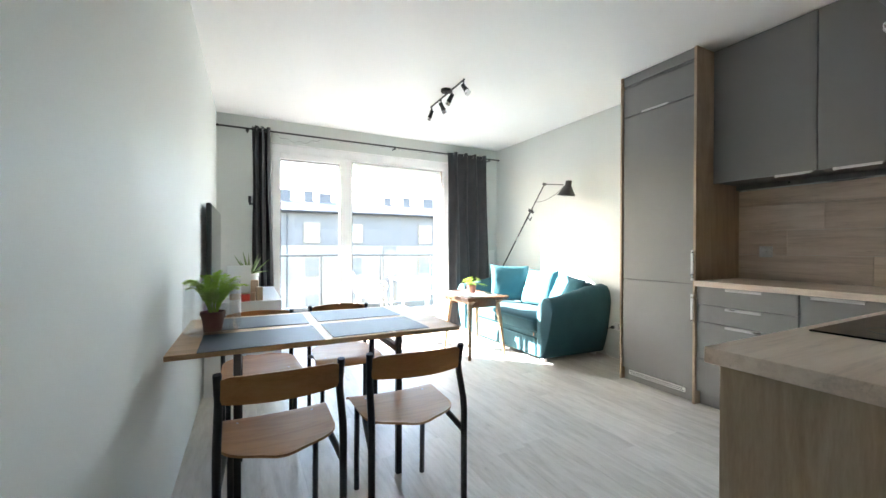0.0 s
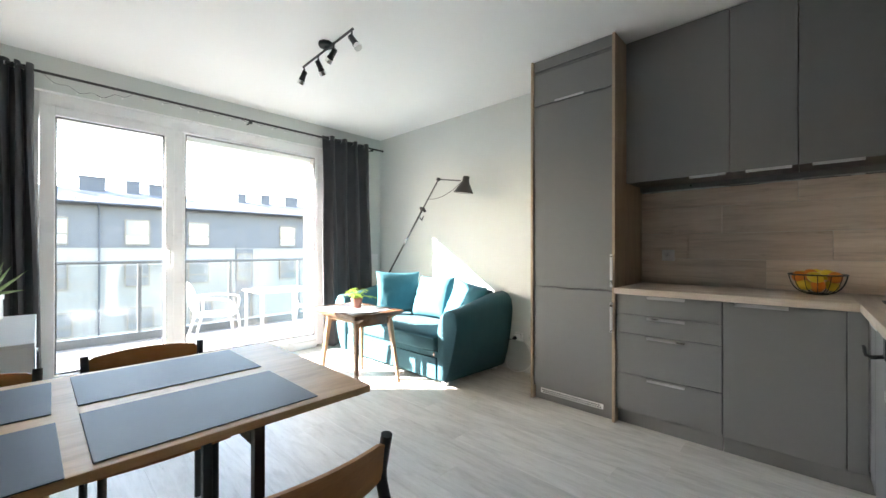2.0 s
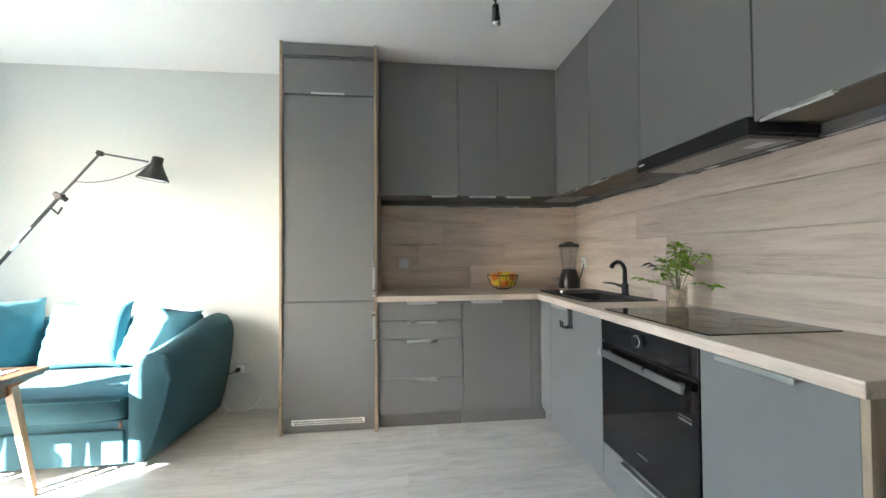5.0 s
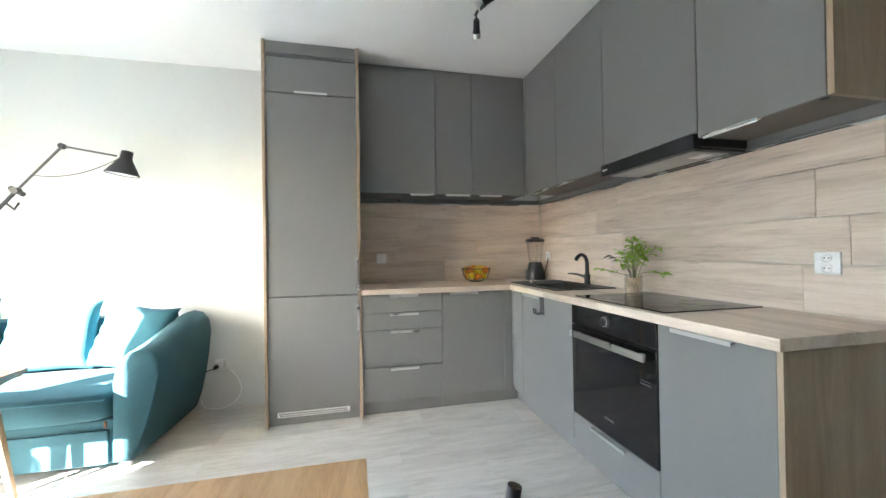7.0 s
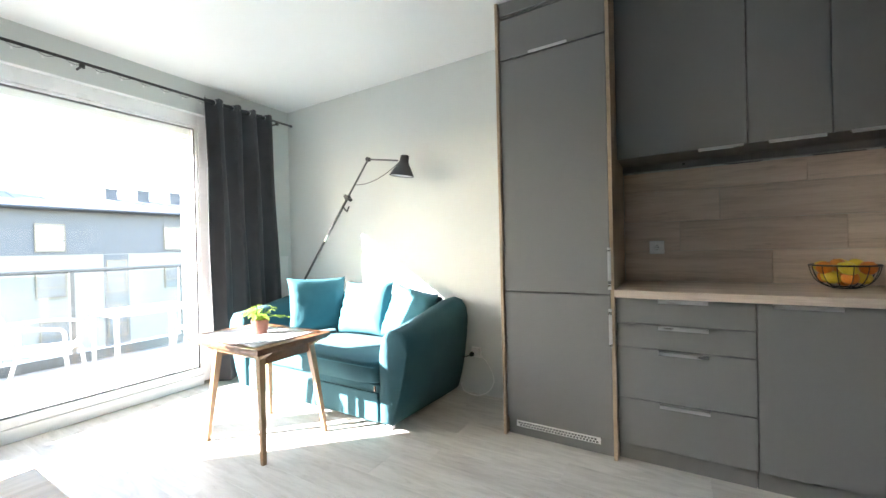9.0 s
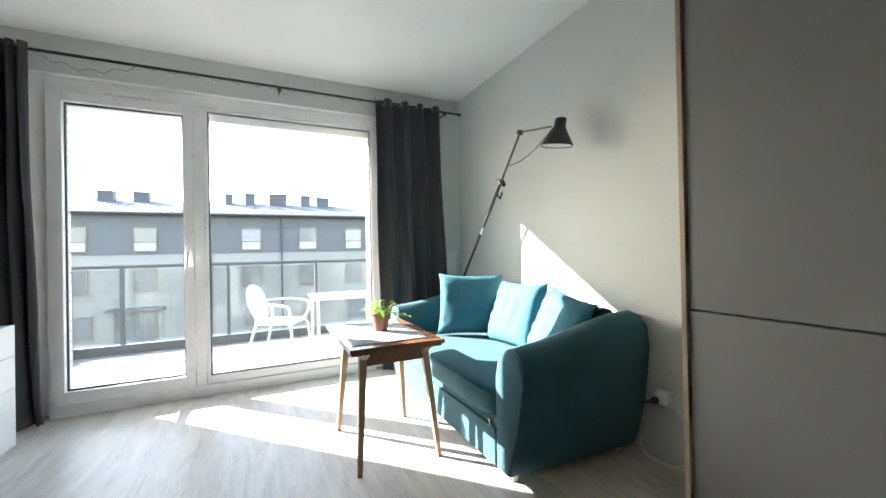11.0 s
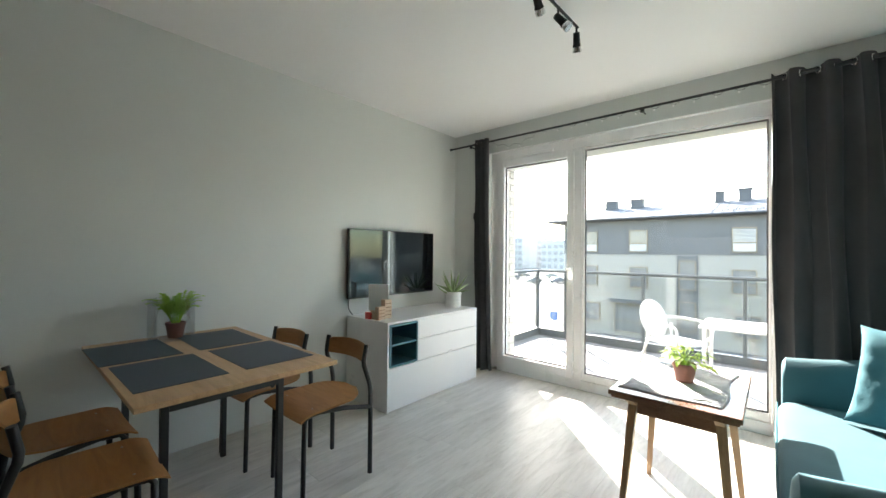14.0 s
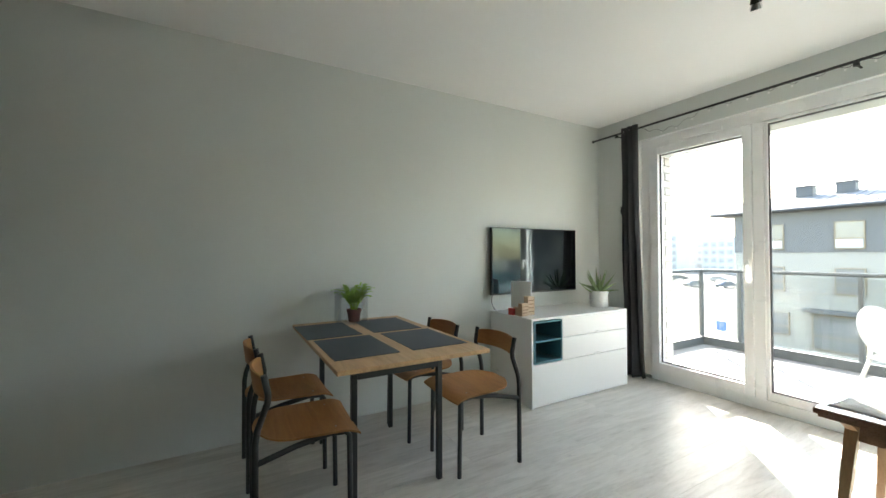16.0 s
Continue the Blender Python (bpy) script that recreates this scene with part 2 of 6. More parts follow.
# grey base stands in for part of the sky mirrored in the panes
WIN_DARK = plain("far_window_pane", (0.165, 0.168, 0.17), 0.12, var=0.1, bump=0, rough_var=0.02)
WIN_FRAME = plain("far_window_frame", (0.20, 0.155, 0.105), 0.5, var=0.05)
ASPHALT = plain("asphalt", (0.07, 0.07, 0.072), 0.9, var=0.15, scale=0.3, fine=6, bump=0.3)
GRASS = plain("grass", (0.10, 0.11, 0.05), 0.95, var=0.3, scale=0.5, fine=5, bump=0.5)
PAVING = plain("pale_paving", (0.095, 0.093, 0.088), 0.85, var=0.1, scale=0.5, fine=4, bump=0.2)
# sign blue is paled; the veil of haze before it is in the colour
SIGN_BLUE = plain("blue_sign", (0.07, 0.16, 0.38), 0.4, var=0.02, bump=0)
CAR_A = plain("silver_car_paint", (0.30, 0.31, 0.32), 0.35, 0.2, var=0.02, bump=0)
CAR_B = plain("blue_grey_car_paint", (0.10, 0.12, 0.15), 0.3, 0.2, var=0.02, bump=0)
RUBBER = plain("rubber", (0.02, 0.02, 0.02), 0.8, var=0.1)
LAMP_GREY = plain("lamp_arm_grey", (0.10, 0.10, 0.105), 0.35, 0.3, var=0.05)
HOOD_PANEL = plain("pale_grey_lacquer", (0.40, 0.39, 0.37), 0.35, var=0.03, bump=0)
INDICATOR = plain("grey_print", (0.17, 0.17, 0.175), 0.5, var=0.0, bump=0)

# ---- mesh helpers ----
ORG = {}


def thing(name, at=(0, 0, 0), label="", category="", group="", kind=""):
    ob = new(name)
    ob.empty_display_size = 0.05
    ob.location = at
    ORG[ob] = Vector(at)
    return tagged(ob, label, category, group, kind)


def part(name, bm, mat, parent=None, label="", smooth=False):
    me = bpy.data.meshes.new(name)
    if parent is not None:
        o = ORG[parent]
        bmesh.ops.translate(bm, verts=bm.verts, vec=-o)
    bm.normal_update()
    bm.to_mesh(me)
    bm.free()
    me.materials.append(mat)
    if smooth:
        me.shade_smooth()
        me.set_sharp_from_angle(angle=radians(40))
    ob = new(name, me)
    if parent is not None:
        ob.parent = parent
        ORG[ob] = ORG[parent]
    else:
        ORG[ob] = Vector((0, 0, 0))
    if label:
        tagged(ob, label)
    return ob


def box(x0, x1, y0, y1, z0, z1, bevel=0.0, bm=None, seg=2):
    own = bmesh.new()
    bmesh.ops.create_cube(own, size=1)
    bmesh.ops.scale(own, vec=(x1 - x0, y1 - y0, z1 - z0), verts=own.verts)
    bmesh.ops.translate(own, vec=((x0 + x1) / 2, (y0 + y1) / 2, (z0 + z1) / 2), verts=own.verts)
    if bevel:
        bmesh.ops.bevel(own, geom=list(own.edges), offset=bevel, segments=seg, profile=0.6, affect="EDGES")
    if bm is None:
        return own
    return add(bm, own)


def add(bm, other):
    me = bpy.data.meshes.new("tmp")
    other.to_mesh(me)
    other.free()
    bm.from_mesh(me)
    bpy.data.meshes.remove(me)
    return bm


def rings(loops, closed=True, cap=True, bm=None):
    """A skin over loops of points."""
    bm = bm or bmesh.new()
    vs = [[bm.verts.new(p) for p in lp] for lp in loops]
    n = len(vs[0])
    for a, b in zip(vs, vs[1:]):
        for i in range(n if closed else n - 1):
            j = (i + 1) % n
            bm.faces.new((a[i], a[j], b[j], b[i]))
    if cap and closed:
        bm.faces.new(list(reversed(vs[0])))
        bm.faces.new(vs[-1])
    bmesh.ops.recalc_face_normals(bm, faces=bm.faces)
    return bm


def tube(pts, r, seg=10, bm=None, square=False):
    """A round or square bar along points; r may be one radius or a list."""
    pts = [Vector(p) for p in pts]
    rr = r if isinstance(r, (list, tuple)) else [r] * len(pts)
    if square:
        seg = 4
    d0 = (pts[1] - pts[0]).normalized()
    up = Vector((0, 0, 1)) if abs(d0.z) < 0.9 else Vector((1, 0, 0))
    u = d0.cross(up).normalized()
    loops = []
    for i, p in enumerate(pts):
        d = (pts[min(i + 1, len(pts) - 1)] - pts[max(i - 1, 0)]).normalized()
        u = (u - d * u.dot(d)).normalized()
        v = d.cross(u)
        ph = math.pi / 4 if square else 0
        k = math.sqrt(2) if square else 1
        loops.append([p + (u * math.cos(ph + math.tau * q / seg) + v * math.sin(ph + math.tau * q / seg)) * rr[i] * k for q in range(seg)])
    own = rings(loops)
    if bm is None:
        return own
    return add(bm, own)


def lathe(profile, at=(0, 0, 0), seg=28, bm=None, close=False):
    """A turned shape: (radius, height) pairs round a vertical axis."""
    own = bmesh.new()
    loops = []
    for r, z in profile:
        loops.append([own.verts.new((at[0] + r * math.cos(math.tau * q / seg), at[1] + r * math.sin(math.tau * q / seg), at[2] + z)) for q in range(seg)])
    for a, b in zip(loops, loops[1:]):
        for i in range(seg):
            j = (i + 1) % seg
            own.faces.new((a[i], a[j], b[j], b[i]))
    for lp in (loops[0], loops[-1]):
        own.faces.new(lp)
    bmesh.ops.remove_doubles(own, verts=own.verts, dist=1e-5)
    bmesh.ops.recalc_face_normals(own, faces=own.faces)
    if bm is None:
        return own
    return add(bm, own)


def torus(center, axis, R, r, seg=24, sub=8, bm=None):
    axis = Vector(axis).normalized()
    u = axis.cross(Vector((0, 0, 1)) if abs(axis.z) < 0.9 else Vector((1, 0, 0))).normalized()
    v = axis.cross(u)
    c = Vector(center)
    own = bmesh.new()
    loops = []
    for i in range(seg):
        a = math.tau * i / seg
        d = u * math.cos(a) + v * math.sin(a)
        loops.append([own.verts.new(c + d * (R + r * math.cos(math.tau * k / sub)) + axis * r * math.sin(math.tau * k / sub)) for k in range(sub)])
    for i in range(seg):
        A, B = loops[i], loops[(i + 1) % seg]
        for k in range(sub):
            l = (k + 1) % sub
            own.faces.new((A[k], A[l], B[l], B[k]))
    bmesh.ops.recalc_face_normals(own, faces=own.faces)
    if bm is None:
        return own
    return add(bm, own)


def leaf(bm, base, d, up, length, width, droop=0.3, n=4):
    """A small pointed leaf with a fold, bent down towards its tip."""
    base, d = Vector(base), Vector(d).normalized()
    side = d.cross(Vector(up)).normalized()
    nrm = side.cross(d).normalized()
    prev = None
    for i in range(n + 1):
        f = i / n
        w = width * math.sin(math.pi * min(1, 0.08 + f * 0.92)) ** 0.8 * 0.5 if 0 < i < n else width * 0.03
        c = base + d * length * f - Vector((0, 0, 1)) * droop * length * f * f
        row = [bm.verts.new(c - side * w + nrm * w * 0.3), bm.verts.new(c), bm.verts.new(c + side * w + nrm * w * 0.3)]
        if prev:
            bm.faces.new((prev[0], prev[1], row[1], row[0]))
            bm.faces.new((prev[1], prev[2], row[2], row[1]))
        prev = row


def arc(p0, p1, p2, n=12):
    a, b, c = Vector(p0), Vector(p1), Vector(p2)
    return [a * (1 - t) ** 2 + b * 2 * t * (1 - t) + c * t * t for t in (i / n for i in range(n + 1))]

# ---- structure ----
W, E, EK, NY, SY, H = 0.0, 3.70, 3.78, 5.0, 0.11, 2.605   # west, east, kitchen back, north, south, height
HALL_X, HALL_Y = 1.30, -1.6


def setting(name, bm, mat, label, category):
    return tagged(part(name, bm, mat), label, category, kind="structure")


setting("wall_west", box(-0.15, W, HALL_Y, NY, 0, H), WALL, "plain pale grey-green painted wall", "wall")
bm = box(E, E + 0.25, 2.40, NY, 0, H)
setting("wall_east", bm, WALL, "pale grey-green painted wall behind the sofa", "wall")
setting("wall_kitchen_east", box(EK, EK + 0.17, SY, 2.40, 0, H), WALL, "painted wall behind the kitchen units", "wall")
setting("wall_kitchen_south", box(HALL_X + 0.01, EK + 0.17, SY - 0.15, SY, 0, H), WALL, "painted wall behind the hob", "wall")
setting("wall_hall", box(HALL_X + 0.01, HALL_X + 0.15, HALL_Y, SY - 0.15, 0, H), WALL, "plain painted wall of the hall", "wall")
setting("wall_south", box(W, HALL_X + 0.15, HALL_Y - 0.15, HALL_Y, 0, H), WALL, "plain painted end wall of the hall", "wall")
# north wall with its window opening
OX0, OX1, OZ = 0.475, 2.90, 2.345
bm = box(-0.15, OX0, NY, 5.34, 0, H)
box(OX1, E + 0.25, NY, 5.34, 0, H, bm=bm)
box(OX0, OX1, NY, 5.34, OZ, H, bm=bm)
box(OX0, OX1, 5.24, 5.40, 2.205, OZ, bm=bm)
setting("wall_north", bm, WALL, "pale painted window wall with a wide balcony opening", "wall")
# white plastered reveal
bm = box(OX0, OX0 + 0.004, NY + 0.002, 5.045, 0.03, OZ)
box(OX1 - 0.004, OX1, NY + 0.002, 5.045, 0.03, OZ, bm=bm)
box(OX0 + 0.004, OX1 - 0.004, NY + 0.002, 5.045, OZ - 0.004, OZ, bm=bm)
setting("window_reveal", bm, WHITE_WALL, "white plastered window reveal", "window reveal")
setting("ceiling", box(-0.15, EK + 0.17, HALL_Y - 0.15, 5.34, H, H + 0.2), CEIL, "plain white painted ceiling", "ceiling")
floor = setting("floor", box(-0.15, EK + 0.17, HALL_Y - 0.15, 5.34, -0.22, -0.010), MORTAR, "pale greyed oak laminate plank floor", "floor")

# ---- window ----
win = thing("window_1", (1.7, 5.085, 0), "white upvc balcony door beside a tall fixed pane", "window", kind="structure")
FY0, FY1 = 5.045, 5.125
bm = box(OX0 + 0.004, OX0 + 0.085, FY0, FY1, 0.03, OZ - 0.004, 0.004)
box(OX1 - 0.085, OX1 - 0.004, FY0, FY1, 0.03, OZ - 0.004, 0.004, bm=bm)
box(OX0 + 0.085, OX1 - 0.085, FY0, FY1, OZ - 0.10, OZ - 0.004, 0.004, bm=bm)
box(OX0 + 0.085, OX1 - 0.085, FY0, FY1, 0.0, 0.085, 0.004, bm=bm)
box(1.405, 1.475, FY0, FY1, 0.085, OZ - 0.10, 0.004, bm=bm)
part("window_frame", bm, UPVC, win)
for nm, x0, x1, z0, z1, b in (("door_leaf", 0.562, 1.403, 0.088, 2.242, 0.085), ("fixed_sash", 1.477, 2.813, 0.088, 2.242, 0.022)):
    y0 = FY0 - 0.014 if nm == "door_leaf" else FY0 + 0.01
    bm = box(x0, x0 + b, y0, FY1 - 0.01, z0, z1, 0.005)
    box(x1 - b * 0.75, x1, y0, FY1 - 0.01, z0, z1, 0.005, bm=bm)
    box(x0 + b, x1 - b * 0.75, y0, FY1 - 0.01, z1 - b * 0.8, z1, 0.005, bm=bm)
    box(x0 + b, x1 - b * 0.75, y0, FY1 - 0.01, z0, z0 + max(b, 0.06), 0.005, bm=bm)
    leafp = part(nm, bm, UPVC, win)
    g = part("pane", box(x0 + b - 0.004, x1 - b * 0.75 + 0.004, 5.083, 5.087, z0 + max(b, 0.06) - 0.004, z1 - b * 0.8 + 0.004), PANE, leafp)
    g.visible_shadow = False
    gk = GASKET
    bm = box(x0 + b, x0 + b + 0.011, 5.07, 5.082, z0 + max(b, 0.06), z1 - b * 0.8)
    box(x1 - b * 0.75 - 0.011, x1 - b * 0.75, 5.07, 5.082, z0 + max(b, 0.06), z1 - b * 0.8, bm=bm)
    box(x0 + b, x1 - b * 0.75, 5.07, 5.082, z1 - b * 0.8 - 0.011, z1 - b * 0.8, bm=bm)
    box(x0 + b, x1 - b * 0.75, 5.07, 5.082, z0 + max(b, 0.06), z0 + max(b, 0.06) + 0.011, bm=bm)
    part("gasket", bm, gk, leafp)
    if nm == "door_leaf":
        bm = box(1.355, 1.380, 5.020, 5.032, 1.06, 1.17, 0.004)
        tube([(1.3675, 5.03, 1.125), (1.3675, 4.992, 1.125), (1.3675, 4.985, 1.11), (1.3675, 4.985, 1.01)], 0.011, 10, bm=bm)
        part("handle", bm, PLASTIC, leafp, "white lever handle")
        part("vent_strip", box(0.85, 1.2, 5.022, 5.045, 2.255, 2.285, 0.004), UPVC, win)

# ---- kitchen ----
FX, FYS = 3.21, 0.65            # fronts of the east and south runs
TOE, TOPZ = 0.10, 0.862


def handle_h(parent, axis, a0, a1, f, z):
    """A slim edge pull along the top of a front; f is the front plane."""
    if axis == "y":
        bm = box(f - 0.022, f + 0.004, a0, a1, z, z + 0.004, 0.001)
        box(f - 0.022, f - 0.019, a0, a1, z - 0.012, z, 0.001, bm=bm)
    else:
        bm = box(a0, a1, f - 0.004, f + 0.022, z, z + 0.004, 0.001)
        box(a0, a1, f + 0.019, f + 0.022, z - 0.012, z, 0.001, bm=bm)
    return part("handle", bm, STEEL, parent, "slim brushed steel edge handle")


def front_e(parent, name, y0, y1, z0, z1, f=FX, t=0.018, mat=GREY):
    return part(name, box(f, f + t, y0 + 0.0015, y1 - 0.0015, z0 + 0.0015, z1 - 0.0015, 0.0012, seg=1), mat, parent)


def front_s(parent, name, x0, x1, z0, z1, f=FYS, t=0.018, mat=GREY):
    return part(name, box(x0 + 0.0015, x1 - 0.0015, f - t, f, z0 + 0.0015, z1 - 0.0015, 0.0012, seg=1), mat, parent)


# tall fridge unit
fr = thing("fridge_cabinet", (3.5, 2.1, 0), "tall grey built-in fridge unit with oak side panels", "cabinet")
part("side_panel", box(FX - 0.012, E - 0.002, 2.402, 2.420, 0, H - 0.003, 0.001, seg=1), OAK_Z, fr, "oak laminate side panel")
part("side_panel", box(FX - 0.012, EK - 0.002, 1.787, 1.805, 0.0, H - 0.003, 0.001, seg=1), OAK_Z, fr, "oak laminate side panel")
part("body", box(FX + 0.022, E - 0.004, 1.807, 2.400, TOE, H - 0.004), GREY_IN, fr)
front_e(fr, "top_filler", 1.807, 2.400, 2.518, H - 0.004)
front_e(fr, "top_rail", 1.807, 2.400, 2.505, 2.52, f=FX + 0.012, t=0.008)
fd = front_e(fr, "top_door", 1.807, 2.400, 2.254, 2.496)
handle_h(fd, "y", 2.000, 2.215, FX, 2.258)
d1 = front_e(fr, "freezer_door", 1.807, 2.400, TOE + 0.005, 0.868)
d2 = front_e(fr, "fridge_door", 1.807, 2.400, 0.872, 2.250)
for d, z0, z1 in ((d1, 0.60, 0.80), (d2, 0.90, 1.12)):
    bm = box(FX - 0.022, FX + 0.004, 1.800, 1.804, z0, z1, 0.001)
    box(FX - 0.022, FX - 0.019, 1.804, 1.816, z0, z1, 0.001, bm=bm)
    part("handle", bm, STEEL, d, "slim brushed steel edge handle")
part("plinth", box(FX + 0.03, FX + 0.046, 1.807, 2.400, 0, TOE), GREY, fr)
gr = part("vent_grille", box(FX + 0.022, FX + 0.030, 1.875, 2.350, 0.052, 0.088, 0.002, seg=1), PLASTIC, fr, "white perforated vent grille")
bm = bmesh.new()
for row in range(2):
    for k in range(26):
        y = 1.888 + k * 0.0172 + (row % 2) * 0.0086
        box(FX + 0.0205, FX + 0.0225, y, y + 0.011, 0.058 + row * 0.014, 0.067 + row * 0.014, bm=bm)
part("vent_holes", bm, BLACK_PLASTIC, gr)

# drawers
dr = thing("drawer_cabinet", (3.5, 1.5, 0), "grey base cabinet with four drawers and steel handles", "cabinet")
part("body", box(FX + 0.022, EK - 0.02, 1.209, 1.785, TOE, TOPZ - 0.002), GREY_IN, dr)
zs = (TOE, 0.343, 0.607, 0.731, TOPZ)
for z0, z1 in zip(zs, zs[1:]):
    d = front_e(dr, "drawer_front", 1.207, 1.785, z0, z1)
    handle_h(d, "y", 1.385, 1.59, FX, z1 - 0.010)
part("plinth", box(FX + 0.05, FX + 0.066, 1.209, 1.785, 0, TOE), GREY, dr)
# corner door unit on the east run
cu = thing("corner_cabinet", (3.5, 0.95, 0), "grey corner base cabinet with one wide door", "cabinet")
part("body", box(FX + 0.022, EK - 0.02, SY + 0.56, 1.205, TOE, TOPZ - 0.002), GREY_IN, cu)
d = front_e(cu, "door", 0.725, 1.205, TOE, TOPZ)
handle_h(d, "y", 0.93, 1.15, FX, TOPZ - 0.010)
front_e(cu, "filler", 0.652, 0.723, TOE, TOPZ)
part("plinth", box(FX + 0.05, FX + 0.066, 0.60, 1.205, 0, TOE), GREY, cu)
# south run
sc = thing("sink_cabinet", (2.8, 0.4, 0), "grey sink base cabinet with a black over-door hook", "cabinet")
part("body", box(2.385, 3.19, SY + 0.02, FYS - 0.022, TOE, 0.66), GREY_IN, sc)
front_s(sc, "filler", 3.035, 3.205, TOE, TOPZ)
d = front_s(sc, "door", 2.385, 3.033, TOE, TOPZ)
handle_h(d, "x", 2.74, 2.98, FYS, TOPZ - 0.010)
bm = box(2.735, 2.755, FYS + 0.001, FYS + 0.005, 0.745, 0.862, 0.001)
box(2.705, 2.725, FYS + 0.001, FYS + 0.005, 0.745, 0.862, 0.001, bm=bm)
box(2.70, 2.76, FYS + 0.001, FYS + 0.006, 0.742, 0.760, 0.001, bm=bm)
for x in (2.745, 2.715):
    tube([(x, FYS + 0.004, 0.752), (x, FYS + 0.035, 0.745), (x, FYS + 0.052, 0.752), (x, FYS + 0.056, 0.785)], 0.0045, 8, bm=bm)
part("over_door_hook", bm, BLACK_STEEL, sc, "black metal hook")
part("plinth", box(2.385, 3.24, FYS - 0.07, FYS - 0.054, 0, TOE), GREY, sc)

ov = thing("oven", (2.07, 0.4, TOE), "black glass built-in oven with a steel bar handle", "oven")
OX = (1.765, 2.382)
part("body", box(OX[0] + 0.02, OX[1] - 0.02, SY + 0.03, FYS - 0.024, 0.27, TOPZ - 0.006), GREY_IN, ov)
part("control_panel", box(OX[0] + 0.003, OX[1] - 0.003, FYS - 0.022, FYS + 0.002, 0.752, TOPZ - 0.004, 0.002), BLACK_GLASS, ov)
od = part("oven_door", box(OX[0] + 0.003, OX[1] - 0.003, FYS - 0.022, FYS + 0.003, 0.262, 0.746, 0.003), BLACK_GLASS, ov)
bm = box(1.80, 2.345, FYS + 0.028, FYS + 0.042, 0.690, 0.722, 0.004)
for x in (1.84, 2.305):
    box(x - 0.012, x + 0.012, FYS + 0.002, FYS + 0.03, 0.696, 0.716, 0.002, bm=bm)
part("handle", bm, DARK_STEEL, od, "brushed steel bar handle")
kn = lathe([(0.0, 0), (0.026, 0), (0.026, 0.012), (0.02, 0.016), (0.019, 0.026), (0, 0.027)], seg=28)
bmesh.ops.rotate(kn, cent=(0, 0, 0), matrix=Matrix.Rotation(radians(-90), 3, "X"), verts=kn.verts)
bmesh.ops.translate(kn, vec=(2.08, FYS + 0.003, 0.808), verts=kn.verts)
part("control_knob", kn, BLACK_PLASTIC, ov, smooth=True)
part("knob_ring", torus((2.08, FYS + 0.018, 0.808), (0, 1, 0), 0.0225, 0.003), CHROME, ov, "chrome knob ring", smooth=True)
part("display", box(1.92, 2.02, FYS + 0.0021, FYS + 0.003, 0.79, 0.825), TV_GLASS, ov)
bm = bmesh.new()
for k in range(7):
    box(1.80 + k * 0.009, 1.806 + k * 0.009, FYS + 0.0032, FYS + 0.0038, 0.585, 0.592, bm=bm)
    box(1.80 + k * 0.009, 1.806 + k * 0.009, FYS + 0.0032, FYS + 0.0038, 0.600, 0.604, bm=bm)
part("printed_marks", bm, INDICATOR, od, "small grey printed marks")
part("maker_badge", box(2.04, 2.105, FYS + 0.0032, FYS + 0.0042, 0.336, 0.345, 0.0004, seg=1), INDICATOR, od, "small grey maker's mark")
part("drawer_front", box(OX[0] + 0.0015, OX[1] - 0.0015, FYS - 0.018, FYS, TOE, 0.256, 0.0012, seg=1), GREY, ov, "grey drawer front under the oven")
handle_h(ov, "x", 1.95, 2.20, FYS, 0.248)
part("plinth", box(OX[0], OX[1], FYS - 0.07, FYS - 0.054, 0, TOE), GREY, ov)

dw = thing("dishwasher_cabinet", (1.54, 0.4, 0), "grey base unit with one tall door and steel handle", "cabinet")
part("body", box(1.325, 1.762, SY + 0.02, FYS - 0.022, TOE, TOPZ - 0.002), GREY_IN, dw)
d = front_s(dw, "door", 1.318, 1.763, TOE, TOPZ)
handle_h(d, "x", 1.44, 1.68, FYS, TOPZ - 0.010)
part("plinth", box(1.318, 1.763, FYS - 0.07, FYS - 0.054, 0, TOE), GREY, dw)
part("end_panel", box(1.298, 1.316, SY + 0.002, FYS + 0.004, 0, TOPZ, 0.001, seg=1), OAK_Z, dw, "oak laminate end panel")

# worktop in two runs, one object, with the sink cut out
wt = thing("worktop", (2.6, 0.5, TOPZ), "pale oak laminate L-shaped worktop", "worktop")
WZ = 0.900
SX0, SX1, SY0, SY1 = 2.66, 3.10, 0.265, 0.56        # sink opening
bm = box(1.285, SX0, SY + 0.001, 0.682, TOPZ, WZ, 0.003)
part("south_top", bm, OAK_S, wt)
for x0, x1, y0, y1 in ((SX0, SX1, SY + 0.001, SY0), (SX0, SX1, SY1, 0.682), (SX1, EK - 0.001, SY + 0.001, 0.682)):
    part("south_top", box(x0, x1, y0, y1, TOPZ, WZ), OAK_S, wt)
part("east_top", box(3.175, EK - 0.001, 0.684, 1.785, TOPZ, WZ, 0.003), OAK_E, wt)

